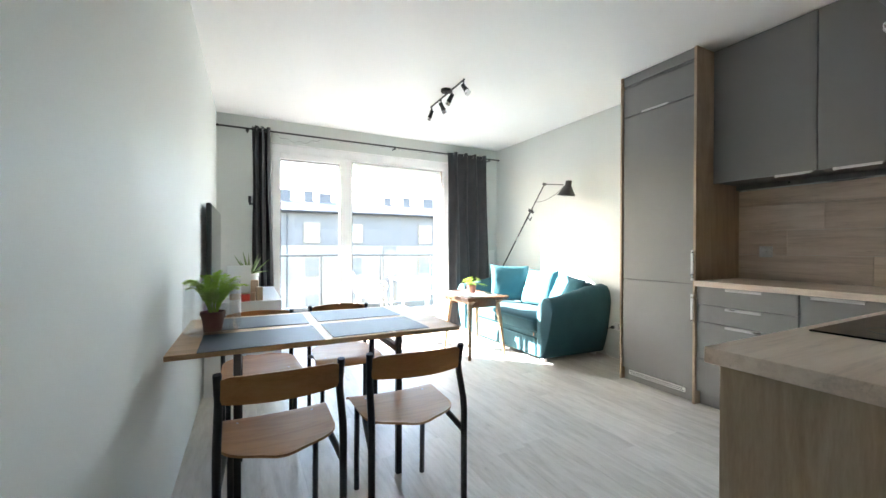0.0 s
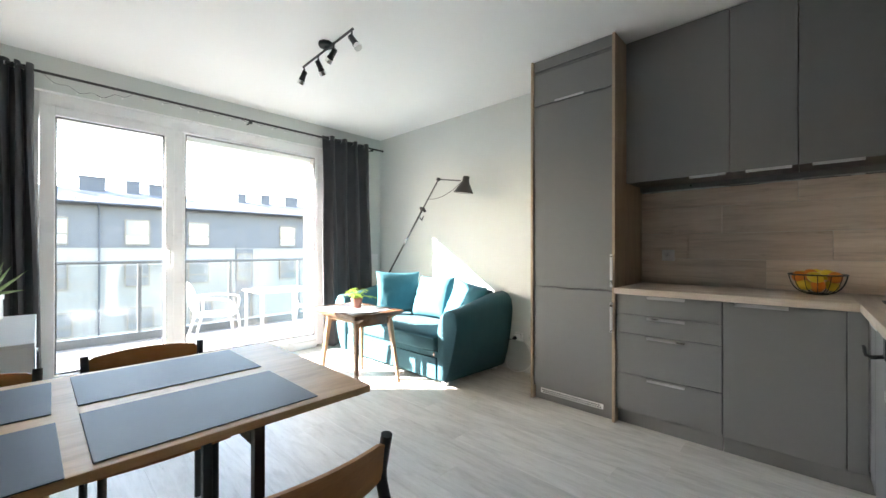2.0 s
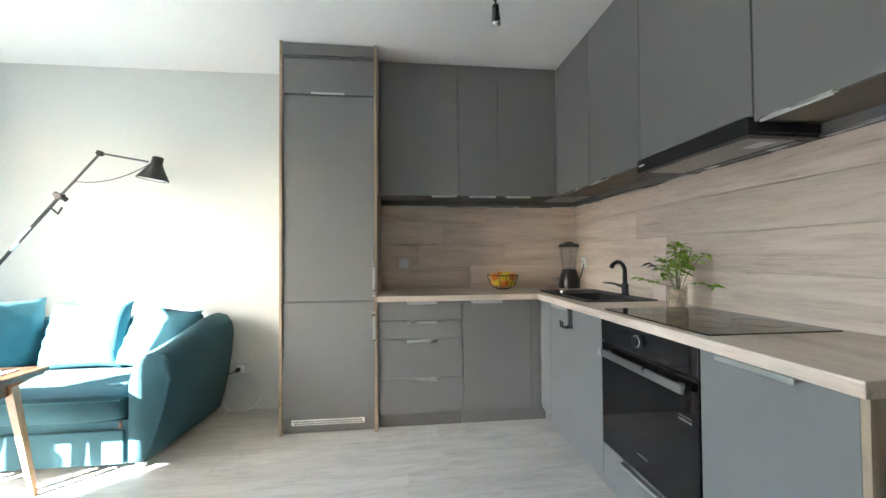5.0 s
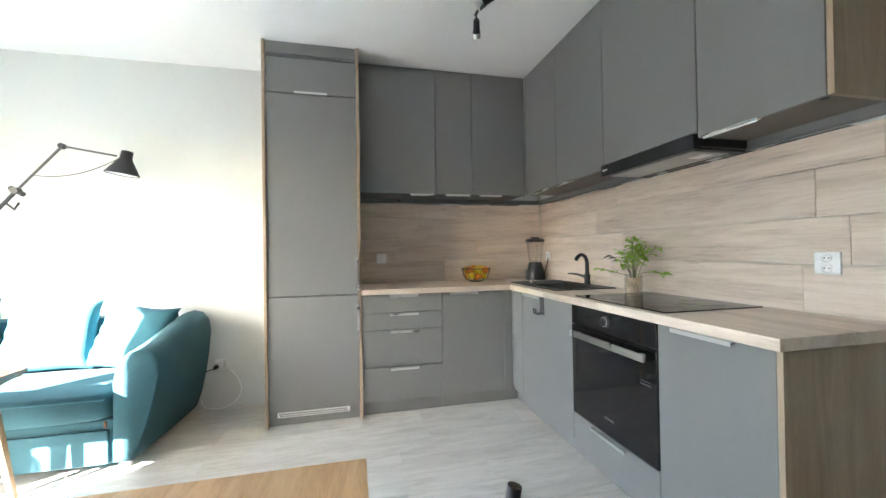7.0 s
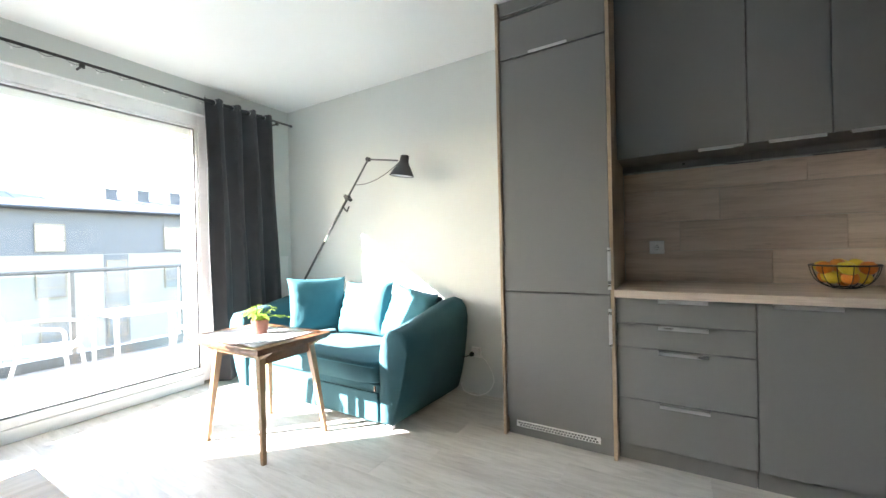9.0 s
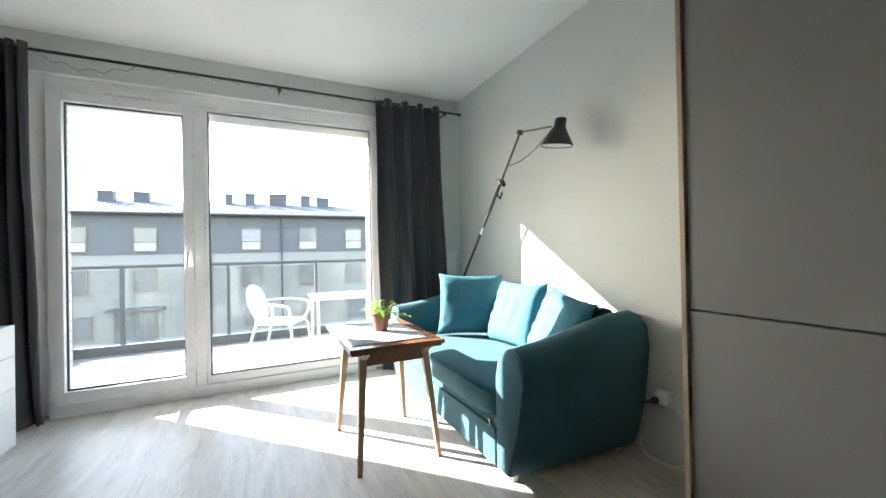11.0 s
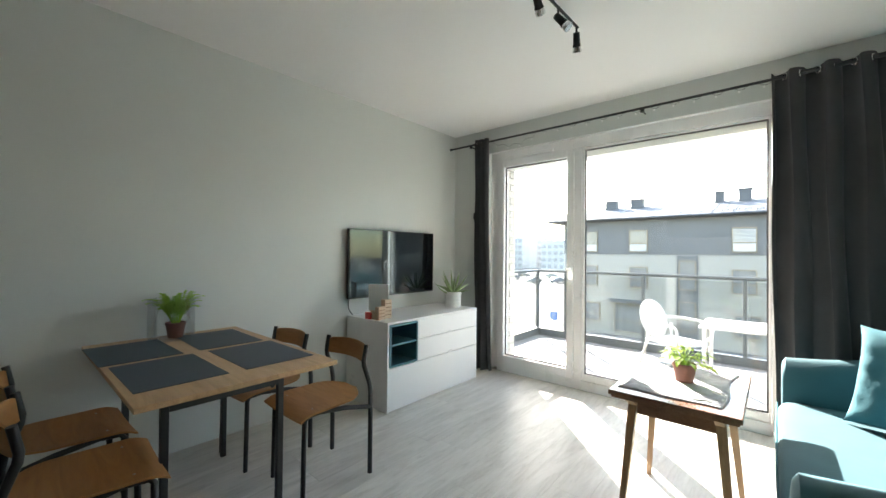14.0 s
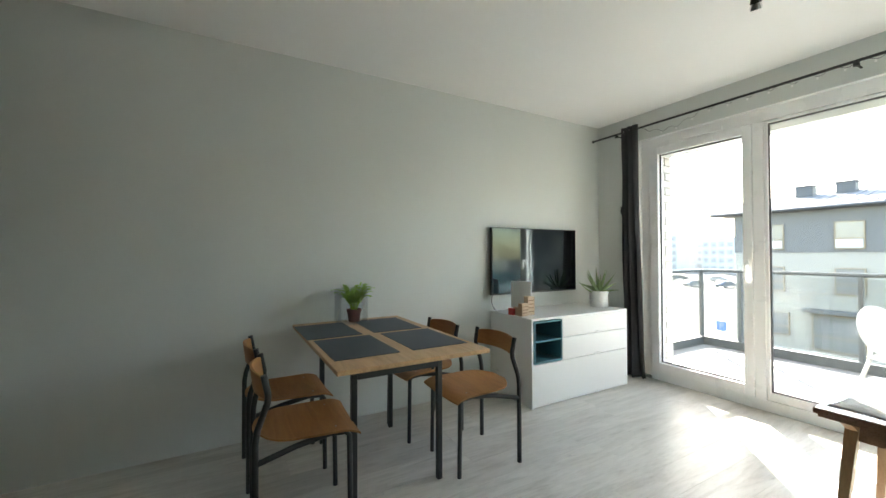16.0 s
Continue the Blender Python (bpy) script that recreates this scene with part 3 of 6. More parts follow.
# splashback boards
sb = thing("splashback", (2.5, SY, WZ), "oak laminate plank splashback above the worktop", "splashback", kind="structure")
zl = (WZ + 0.001, 1.087, 1.266, 1.452, 1.580)
cutsS = ((1.60, 2.75), (1.448, 2.62), (1.552, 2.90), (1.352, 2.68))
cutsE = ((1.05,), (1.48, 0.75), (1.28,), (0.9,))
for k, (z0, z1) in enumerate(zip(zl, zl[1:])):
    xs = (HALL_X + 0.012, *sorted(cutsS[k]), EK - 0.012)
    for x0, x1 in zip(xs, xs[1:]):
        part("plank", box(x0 + 0.0007, x1 - 0.0007, SY + 0.001, SY + 0.011, z0 + 0.0008, z1 - 0.0008, 0.0016, seg=1), OAK_S, sb)
    ys = (SY + 0.012, *sorted(cutsE[k]), 1.784)
    for y0, y1 in zip(ys, ys[1:]):
        part("plank", box(EK - 0.011, EK - 0.001, y0 + 0.0007, y1 - 0.0007, z0 + 0.0008, z1 - 0.0008, 0.0016, seg=1), OAK_E, sb)
bm = box(HALL_X + 0.012, EK - 0.012, SY + 0.011, SY + 0.015, 1.577, 1.584)
box(EK - 0.016, EK - 0.011, SY + 0.015, 1.784, 1.577, 1.584, bm=bm)
part("edge_strip", bm, STEEL, sb, "thin aluminium edge strip")

# wall cabinets
UX, UY, UZ = 3.408, 0.430, 1.622
setting("pelmet", box(EK - 0.05, EK - 0.012, SY + 0.05, 1.785, 1.586, UZ - 0.001), GREY, "grey pelmet strip under the wall cabinets", "pelmet")
setting("pelmet_south", box(1.318, EK - 0.05, SY + 0.012, SY + 0.05, 1.586, UZ - 0.001), GREY, "grey pelmet strip under the wall cabinets", "pelmet")
UTOP = H - 0.004


def wall_unit_e(y0, y1, h0, h1):
    u = thing("wall_cabinet", (UX + 0.15, (y0 + y1) / 2, UZ), "tall matt grey wall cabinet with steel edge handle", "cabinet", "wall cabinets")
    part("body", box(UX + 0.020, EK - 0.002, y0 + 0.001, y1 - 0.001, UZ, UTOP), CARCASS, u)
    d = front_e(u, "door", y0, y1, UZ - 0.008, UTOP, f=UX)
    handle_h(d, "y", h0, h1, UX, UZ - 0.012)


wall_unit_e(1.198, 1.785, 1.215, 1.40)
wall_unit_e(0.896, 1.196, 0.92, 1.12)
wall_unit_e(0.432, 0.894, 0.65, 0.84)


def wall_unit_s(x0, x1, h0, h1, zb=UZ - 0.008):
    u = thing("wall_cabinet", ((x0 + x1) / 2, UY - 0.15, UZ), "tall matt grey wall cabinet with steel edge handle", "cabinet", "wall cabinets")
    part("body", box(x0 + 0.001, x1 - 0.001, SY + 0.002, UY - 0.020, UZ, UTOP), CARCASS, u)
    d = front_s(u, "door", x0, x1, zb, UTOP, f=UY)
    if h1:
        handle_h(d, "x", h0, h1, UY, zb - 0.004)
    return u


wall_unit_s(2.912, 3.405, 3.02, 3.22)
wall_unit_s(2.385, 2.910, 2.66, 2.86)
wall_unit_s(1.768, 2.383, 0, 0, UZ + 0.02)
u = wall_unit_s(1.318, 1.766, 1.508, 1.722)
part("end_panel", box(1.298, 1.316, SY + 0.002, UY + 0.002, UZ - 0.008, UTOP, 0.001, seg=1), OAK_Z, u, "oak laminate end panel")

part("cover_cap", tube([(1.352, 0.385, UZ), (1.352, 0.385, UZ - 0.004)], 0.011, 14), BLACK_PLASTIC, u, "round dark cover cap")

hd = thing("cooker_hood", (2.07, 0.3, 1.54), "black slide-out cooker hood under a wall cabinet", "cooker hood")
part("body", box(1.772, 2.379, SY + 0.052, UY - 0.020, 1.584, UZ - 0.001, 0.002, seg=1), BLACK_PLASTIC, hd)
part("pull_out_front", box(1.768, 2.383, UY - 0.018, UY + 0.02, 1.572, 1.634, 0.004), BLACK_PLASTIC, hd)
part("slider", box(1.775, 2.376, SY + 0.054, UY - 0.02, 1.572, 1.583, 0.002, seg=1), BLACK_PLASTIC, hd)
part("pull_out_panel", box(1.800, 2.340, UY - 0.200, UY - 0.012, 1.568, 1.5715, 0.001, seg=1), HOOD_PANEL, hd, "pale grey sliding panel")
bm = bmesh.new()
for x0, x1, y0, y1 in ((1.812, 2.330, SY + 0.058, SY + 0.064), (1.812, 2.330, SY + 0.104, SY + 0.110), (1.812, 1.818, SY + 0.064, SY + 0.104), (2.324, 2.330, SY + 0.064, SY + 0.104)):
    box(x0, x1, y0, y1, 1.569, 1.572, bm=bm)
part("filter_rim", bm, BLACK_PLASTIC, hd)
part("filter", box(1.819, 2.323, SY + 0.065, SY + 0.103, 1.5695, 1.5718, 0.0005, seg=1), GREY, hd, "dark grey grease filter")
for x in (1.90, 2.21):
    part("hood_lamp", box(x - 0.032, x + 0.032, SY + 0.072, SY + 0.097, 1.567, 1.5695, 0.001, seg=1), PLASTIC, hd)
part("sticker", box(1.825, 1.905, UY - 0.150, UY - 0.090, 1.5665, 1.568, 0.0005, seg=1), PLASTIC, hd, "small white sticker")
part("maker_badge", box(2.325, 2.365, UY + 0.0205, UY + 0.0215, 1.598, 1.608), PLASTIC, hd, "small pale maker's mark")

# sink, tap, hob
sk = thing("kitchen_sink", (2.9, 0.38, WZ), "black composite sink with drainer set in worktop", "sink")
bm = box(SX0 - 0.02, SX0 + 0.012, 0.165, 0.60, WZ, WZ + 0.008, 0.002)
box(SX1 - 0.012, 3.36, 0.165, 0.60, WZ, WZ + 0.008, 0.002, bm=bm)
box(SX0 + 0.011, SX1 - 0.011, 0.165, SY0 + 0.012, WZ, WZ + 0.0078, bm=bm)
box(SX0 + 0.011, SX1 - 0.011, SY1 - 0.012, 0.60, WZ, WZ + 0.0078, bm=bm)
for k in range(7):
    y = 0.25 + k * 0.045
    box(3.15, 3.34, y, y + 0.012, WZ + 0.007, WZ + 0.011, 0.001, bm=bm, seg=1)
part("rim", bm, SINK, sk)
bm = box(SX0 + 0.002, SX0 + 0.01, SY0 + 0.002, SY1 - 0.002, 0.72, WZ + 0.001)
box(SX1 - 0.01, SX1 - 0.002, SY0 + 0.002, SY1 - 0.002, 0.72, WZ + 0.001, bm=bm)
box(SX0 + 0.01, SX1 - 0.01, SY0 + 0.002, SY0 + 0.01, 0.72, WZ + 0.001, bm=bm)
box(SX0 + 0.01, SX1 - 0.01, SY1 - 0.01, SY1 - 0.002, 0.72, WZ + 0.001, bm=bm)
box(SX0 + 0.01, SX1 - 0.01, SY0 + 0.01, SY1 - 0.01, 0.72, 0.73, bm=bm)
part("basin", bm, SINK, sk)
part("overflow_knob", lathe([(0, 0), (0.022, 0), (0.022, 0.012), (0.016, 0.018), (0, 0.018)], (3.13, 0.52, WZ + 0.008)), CHROME, sk, "chrome drain knob", smooth=True)
tp = thing("kitchen_tap", (2.86, 0.19, WZ), "black swan-neck mixer tap with side lever", "tap")
part("base", lathe([(0, 0), (0.025, 0), (0.025, 0.008), (0.020, 0.016), (0.022, 0.065), (0.017, 0.078), (0, 0.078)], (2.90, 0.205, WZ + 0.008)), BLACK_PLASTIC, tp, smooth=True)
pts = [(2.90, 0.205, WZ + 0.07), (2.90, 0.205, WZ + 0.15)] + [(2.90 - 0.035 * (1 - math.cos(a)), 0.205 + 0.068 * (1 - math.cos(a)), WZ + 0.158 + 0.064 * math.sin(a)) for a in (k * math.pi / 12 for k in range(11))]
part("spout", tube(pts, [0.0145, 0.0135] + [0.0125] * 9 + [0.013, 0.0145], 14), BLACK_PLASTIC, tp, smooth=True)
part("lever", tube([(2.90, 0.215, WZ + 0.062), (2.955, 0.255, WZ + 0.082), (3.01, 0.29, WZ + 0.083)], [0.011, 0.007, 0.005], 10), BLACK_PLASTIC, tp, smooth=True)
hb = thing("hob", (2.07, 0.38, WZ), "black glass induction hob set flush in worktop", "hob")
part("glass_top", box(1.73, 2.36, 0.15, 0.645, WZ + 0.0005, WZ + 0.006, 0.002), BLACK_GLASS, hb)
for x, y, r in ((1.90, 0.29, 0.09), (1.90, 0.50, 0.075), (2.19, 0.29, 0.075), (2.19, 0.50, 0.09)):
    part("zone_ring", torus((x, y, WZ + 0.0062), (0, 0, 1), r, 0.0007, 40, 4), INDICATOR, hb, "thin grey cooking zone ring")


def socket(name, m, label, plates=1):
    s = thing(name, (0, 0, 0), label, "socket")
    h = 0.083
    part("plate", box(-0.041, 0.041, 0, 0.009, -h / 2, h / 2, 0.004), PLASTIC, s)
    for dz in ((0,) if plates == 1 else (-0.019, 0.019)):
        c = lathe([(0, 0.0), (0.017 if plates == 2 else 0.021, 0.0), (0.018 if plates == 2 else 0.022, 0.006), (0.014, 0.004), (0.013, 0.0015), (0, 0.0015)], seg=24)
        bmesh.ops.rotate(c, cent=(0, 0, 0), matrix=Matrix.Rotation(radians(-90), 3, "X"), verts=c.verts)
        bmesh.ops.translate(c, vec=(0, 0.008, dz), verts=c.verts)
        cup = part("cup", c, PLASTIC, s, smooth=True)
        bm = bmesh.new()
        for dx in (-0.007, 0.007):
            box(dx - 0.0022, dx + 0.0022, 0.0085, 0.0112, dz - 0.0022, dz + 0.0022, bm=bm)
        part("pin_holes", bm, BLACK_PLASTIC, cup)
        part("earth_pin", tube([(0, 0.009, dz + 0.009), (0, 0.018, dz + 0.009)], 0.0022, 8), CHROME, cup)
    s.matrix_basis = m
    return s


socket("wall_socket", pose(EK - 0.011, 1.604, 1.110, 0, 0, 90), "white single socket on the oak splashback")
socket("wall_socket", pose(3.61, SY + 0.011, 1.105), "white single socket beside the blender")
socket("wall_socket", pose(1.515, SY + 0.011, 1.094), "white double socket on the oak splashback", 2)
socket("wall_socket", pose(E, 2.835, 0.325, 0, 0, 90), "white wall socket behind the sofa arm")

# ---- living room ----


def chair():
    c = thing("dining_chair", (0, 0, 0), "bent plywood school chair on a black tubular steel frame", "chair", "chairs round the table")
    for sx in (-1, 1):
        x = sx * 0.195
        part("back_leg", tube([(x, -0.18, 0.0), (x, -0.18, 0.46), (x, -0.172, 0.51), (x * 0.985, -0.135, 0.615), (x * 0.985, -0.132, 0.645), (x, -0.149, 0.730)], 0.0135, 10), BLACK_STEEL, c, smooth=True)
        xf = sx * 0.165
        part("front_leg", tube([(xf, 0.212, 0.0), (xf, 0.206, 0.40), (xf * 0.98, 0.190, 0.418), (xf * 0.95, 0.12, 0.422)], 0.0125, 10), BLACK_STEEL, c, smooth=True)
        part("side_rail", tube([(x, -0.18, 0.375), (x * 0.92, -0.02, 0.410), (xf * 0.95, 0.12, 0.422)], 0.0125, 10), BLACK_STEEL, c, smooth=True)
    part("cross_rail", tube([(-0.165, 0.06, 0.414), (0.165, 0.06, 0.414)], 0.011, 10), BLACK_STEEL, c, smooth=True)
    # seat: dished, with a falling front edge and a half-round back edge
    nu, nv, t = 14, 20, 0.009
    top, low = [], []
    for j in range(nv + 1):
        v = j / nv
        y = -0.188 + 0.435 * v
        back = max(0.0, (0.38 - v) / 0.38)
        half = (0.190 + 0.018 * v) * max(0.32, (1 - back ** 2.4) ** 0.5)
        z0 = 0.438 + 0.010 * (1 - v) ** 2 - 0.024 * max(0, (v - 0.82) / 0.18) ** 2
        row = []
        for i in range(nu + 1):
            u = -1 + 2 * i / nu
            yy = y + 0.010 * u * u * back
            row.append((half * u, yy, z0 + 0.008 * u * u))
        top.append(row)
    bm = bmesh.new()
    A = [[bm.verts.new(p) for p in r] for r in top]
    B = [[bm.verts.new((p[0], p[1], p[2] - t)) for p in r] for r in top]
    for j in range(nv):
        for i in range(nu):
            bm.faces.new((A[j][i], A[j][i + 1], A[j + 1][i + 1], A[j + 1][i]))
            bm.faces.new((B[j][i], B[j + 1][i], B[j + 1][i + 1], B[j][i + 1]))
    for j in range(nv):
        bm.faces.new((A[j][0], A[j + 1][0], B[j + 1][0], B[j][0]))
        bm.faces.new((A[j][nu], B[j][nu], B[j + 1][nu], A[j + 1][nu]))
    for i in range(nu):
        bm.faces.new((A[0][i], B[0][i], B[0][i + 1], A[0][i + 1]))
        bm.faces.new((A[nv][i], A[nv][i + 1], B[nv][i + 1], B[nv][i]))
    bmesh.ops.recalc_face_normals(bm, faces=bm.faces)
    seat = part("seat", bm, PLY, c, "worn brown bent plywood seat", smooth=True)
    for x, y in ((-0.13, -0.06), (0.13, -0.06), (-0.14, 0.15), (0.14, 0.15)):
        part("rivet", lathe([(0, 0), (0.005, 0), (0.0035, 0.002), (0, 0.0025)], (x, y, 0.442), 10), DARK_STEEL, seat, smooth=True)
    # backrest: a curved board between the posts
    loops = []
    for i in range(17):
        u = -1 + 2 * i / 16
        y = -0.135 - 0.045 * (1 - u * u)
        x = 0.188 * u
        dz = 0.010 * (1 - u * u)
        rim = 0.012 if 0 < i < 16 else 0.020
        loops.append([(x, y - 0.006, 0.624 + rim * 0.3), (x, y + 0.004, 0.624 + rim * 0.3), (x, y + 0.003 - 0.012, 0.730 + dz - rim), (x, y - 0.007 - 0.012, 0.730 + dz - rim)])
    part("backrest", rings(loops), PLY, c, "curved plywood backrest", smooth=True)
    return c


ch = chair()
ch.matrix_basis = pose(0.415, 1.700, 0, 0, 0, 1)
copy_thing(ch, pose(0.922, 1.710, 0, 0, 0, -2))
copy_thing(ch, pose(0.880, 2.745, 0, 0, 0, 179))
copy_thing(ch, pose(0.375, 2.66, 0, 0, 0, 182))

# dining table
TZ = 0.742
tb = thing("dining_table", (0.66, 2.15, 0), "oak-topped table on a black square steel frame", "table")
top = part("tabletop", box(0.040, 1.255, 1.815, 2.582, TZ - 0.021, TZ, 0.003), TABLE_WOOD, tb)
for x in (0.27, 0.985):
    for y in (1.962, 2.434):
        part("leg", box(x - 0.014, x + 0.014, y - 0.014, y + 0.014, 0, TZ - 0.022, 0.002), BLACK_STEEL, tb)
    part("end_rail", box(x - 0.015, x + 0.015, 1.977, 2.419, TZ - 0.132, TZ - 0.100, 0.002), BLACK_STEEL, tb)
for y in (1.962, 2.434):
    part("side_rail", box(0.285, 0.970, y - 0.012, y + 0.012, TZ - 0.055, TZ - 0.030, 0.002), BLACK_STEEL, tb)
part("folding_stay", tube([(0.80, 2.40, TZ - 0.03), (0.985, 2.40, 0.60)], 0.009, 8), BLACK_STEEL, tb)


def placemat(x, y, turn):
    bm = box(-0.230, 0.230, -0.160, 0.160, 0.0005, 0.003, 0.001, seg=1)
    o = part("placemat", bm, MAT)
    o.matrix_basis = pose(x, y, TZ, 0, 0, turn)
    return tagged(o, "dark woven placemat on the table, tinted blue as by reflected sky", "placemat", "placemats")


placemat(0.368, 1.968, 1.0)
placemat(0.868, 2.000, 0.4)
placemat(0.362, 2.366, -0.8)
placemat(0.866, 2.388, 0.4)


def pot(name, at, r0, r1, h, mat, label, category="plant"):
    """A plant pot: outer wall, rim, soil."""
    p = thing(name, at, label, category)
    part("pot", lathe([(0, 0), (r0, 0), (r1 * 0.97, h * 0.8), (r1 * 1.05, h * 0.8), (r1 * 1.05, h), (r1 * 0.93, h), (r1 * 0.9, h * 0.82), (0, h * 0.82)], at), mat, p, smooth=True)
    part("soil", lathe([(0, h * 0.84), (r1 * 0.905, h * 0.84), (0, h * 0.9)], at), SOIL, p)
    return p


rnd = random.Random(5)
# fern in a clear glass vessel
ft = (0.165, 2.205, TZ)
fern = pot("fern_plant", (ft[0], ft[1], TZ + 0.006), 0.037, 0.049, 0.088, TERRACOTTA, "bushy green fern in a terracotta pot inside a glass jar", "plant")
for k in range(54):
    a = k * 2.4 + rnd.uniform(-0.3, 0.3)
    ln = rnd.uniform(0.13, 0.22)
    out = rnd.uniform(0.25, 0.72) * min(1, k / 14 + 0.25)
    d = Vector((math.cos(a) * (0.75 if math.cos(a) < 0 else 1), math.sin(a), 0))
    base = Vector((ft[0], ft[1], TZ + 0.09)) + d * 0.02
    pts = arc(base, base + d * ln * out * 0.45 + Vector((0, 0, ln * 0.75)), base + d * ln * out + Vector((0, 0, ln * (0.95 - 0.5 * out))), 12)
    bm = tube(pts, [0.0012] * 12 + [0.0005], 4)
    for i in range(3, 13):
        f = i / 12
        tang = (pts[i] - pts[i - 1]).normalized()
        side = tang.cross(Vector((0, 0, 1))).normalized()
        for sgn in (-1, 1):
            leaf(bm, pts[i], side * sgn + tang * 0.5, (0, 0, 1), 0.024 * (1.15 - 0.8 * f) + 0.007, 0.019, 0.15, 3)
    for v in bm.verts:
        v.co.x = max(v.co.x, 0.012)
    part("frond", bm, FERN, fern)
jar = thing("glass_jar", (0.155, 2.11, TZ), "clear cylindrical glass jar round the fern pot", "jar")
jx, jy = 0.165, 2.185
jw = part("wall", lathe([(0.0, 0.0), (0.100, 0.0), (0.113, 0.007), (0.117, 0.03), (0.114, 0.232), (0.1125, 0.236), (0.1105, 0.232), (0.113, 0.03), (0.108, 0.011), (0.0, 0.005)], (jx, jy, TZ + 0.0005), 40), GLASS, jar, smooth=True)

jw.visible_shadow = False
# television
tv = thing("television", (0.04, 4.02, 0.85), "large flat black television hung on the wall", "television")
part("housing", box(0.030, 0.062, 3.485, 4.560, 0.848, 1.462, 0.006), BLACK_PLASTIC, tv)
part("screen", box(0.0615, 0.066, 3.492, 4.553, 0.862, 1.455, 0.001, seg=1), TV_GLASS, tv)
part("wall_mount", box(0.001, 0.032, 3.85, 4.2, 1.0, 1.3, 0.004), BLACK_STEEL, tv)
part("maker_badge", box(0.063, 0.068, 3.97, 4.08, 0.838, 0.850, 0.002, seg=1), STEEL, tv, "small silver badge under the screen")
cb = thing("television_cable", (0.02, 3.5, 0.7), "thin black cable hanging from the television", "cable")
part("cord", tube(arc((0.028, 3.53, 0.87), (0.02, 3.46, 0.75), (0.03, 3.62, 0.66), 14), 0.004, 8), BLACK_PLASTIC, cb, smooth=True)

# sideboard
SX, SY0b, SY1b, SZ = 0.553, 3.505, 4.680, 0.705
sd = thing("sideboard", (0.28, 4.1, 0), "white lacquered sideboard with an open petrol-blue niche", "sideboard")
part("top_board", box(0.014, SX, SY0b, SY1b, SZ - 0.018, SZ, 0.0015, seg=1), WHITE, sd)
part("side_board", box(0.014, SX - 0.002, SY0b, SY0b + 0.016, 0.0, SZ - 0.018), WHITE, sd)
part("side_board", box(0.014, SX - 0.002, SY1b - 0.016, SY1b, 0.0, SZ - 0.018), WHITE, sd)
part("back_board", box(0.014, 0.022, SY0b + 0.016, SY1b - 0.016, 0.0, SZ - 0.018), WHITE, sd)
part("lower_body", box(0.022, SX - 0.022, SY0b + 0.016, SY1b - 0.016, 0.005, 0.338), WHITE, sd)
part("upper_body", box(0.022, SX - 0.022, 3.842, SY1b - 0.016, 0.340, SZ - 0.019), WHITE, sd)
n0, n1, nz0, nz1, tk = 3.530, 3.838, 0.346, 0.680, 0.014
nb = box(0.20, SX, n0, n0 + tk, nz0, nz1, 0.001, seg=1)
box(0.20, SX, n1 - tk, n1, nz0, nz1, 0.001, bm=nb, seg=1)
box(0.20, SX, n0 + tk, n1 - tk, nz1 - tk, nz1, bm=nb)
box(0.20, SX, n0 + tk, n1 - tk, nz0, nz0 + tk, bm=nb)
box(0.20, 0.212, n0 + tk, n1 - tk, nz0 + tk, nz1 - tk, bm=nb)
part("niche", nb, TEAL_PAINT, sd, "petrol-blue open niche")
part("niche_shelf", box(0.212, SX - 0.004, n0 + tk, n1 - tk, 0.512, 0.526), TEAL_PAINT, sd)
for z0, z1, ya in ((0.528, SZ - 0.019, 3.842), (0.342, 0.526, 3.842), (0.006, 0.340, SY0b)):
    d = part("drawer_front", box(SX - 0.020, SX, ya + 0.001, SY1b - 0.001, z0 + 0.001, z1 - 0.001, 0.0015, seg=1), WHITE, sd)
    part("finger_pull", box(SX - 0.003, SX + 0.010, 4.235, 4.285, z0 + 0.002, z0 + 0.016, 0.002, seg=1), PLASTIC, d)

# things on the sideboard
al = pot("aloe_plant", (0.325, 4.578, SZ), 0.084, 0.084, 0.155, CERAMIC, "spiky aloe in a white cylindrical ceramic pot")
for k in range(15):
    a = k * 2.4 + 0.4
    ln = rnd.uniform(0.15, 0.23)
    el = radians(22 + 55 * (k / 15))
    d = Vector((math.cos(a) * math.cos(el), math.sin(a) * math.cos(el), math.sin(el)))
    base = Vector((0.325, 4.578, SZ + 0.135)) + Vector((d.x, d.y, 0)) * 0.015
    pts = arc(base, base + d * ln * 0.55, base + d * ln + Vector((d.x * 0.02, d.y * 0.02, 0.03 if k > 4 else -0.03)), 6)
    part("aloe_leaf", tube(pts, [0.013, 0.0135, 0.012, 0.010, 0.0075, 0.004, 0.0008], 6), ALOE, al, smooth=True)
pts = arc((0.32, 4.55, SZ + 0.13), (0.30, 4.43, SZ + 0.15), (0.31, 4.30, SZ + 0.27), 8)
part("aloe_leaf", tube(pts, [0.010, 0.010, 0.009, 0.008, 0.007, 0.005, 0.004, 0.002, 0.0006], 6), ALOE, al, smooth=True)
pf = thing("display_panel", (0, 0, 0), "blank white acrylic panel held in a small wooden block", "stand")
part("panel", box(-0.095, 0.095, -0.006, 0.006, 0.045, 0.275, 0.004), OPAL, pf, "frosted white acrylic panel")
part("block", box(-0.065, 0.065, -0.024, 0.024, 0.0, 0.050, 0.003), BEECH, pf, "small wooden block")
part("clip", box(-0.018, 0.018, -0.028, -0.007, 0.050, 0.062, 0.002, seg=1), DARK_STEEL, pf)
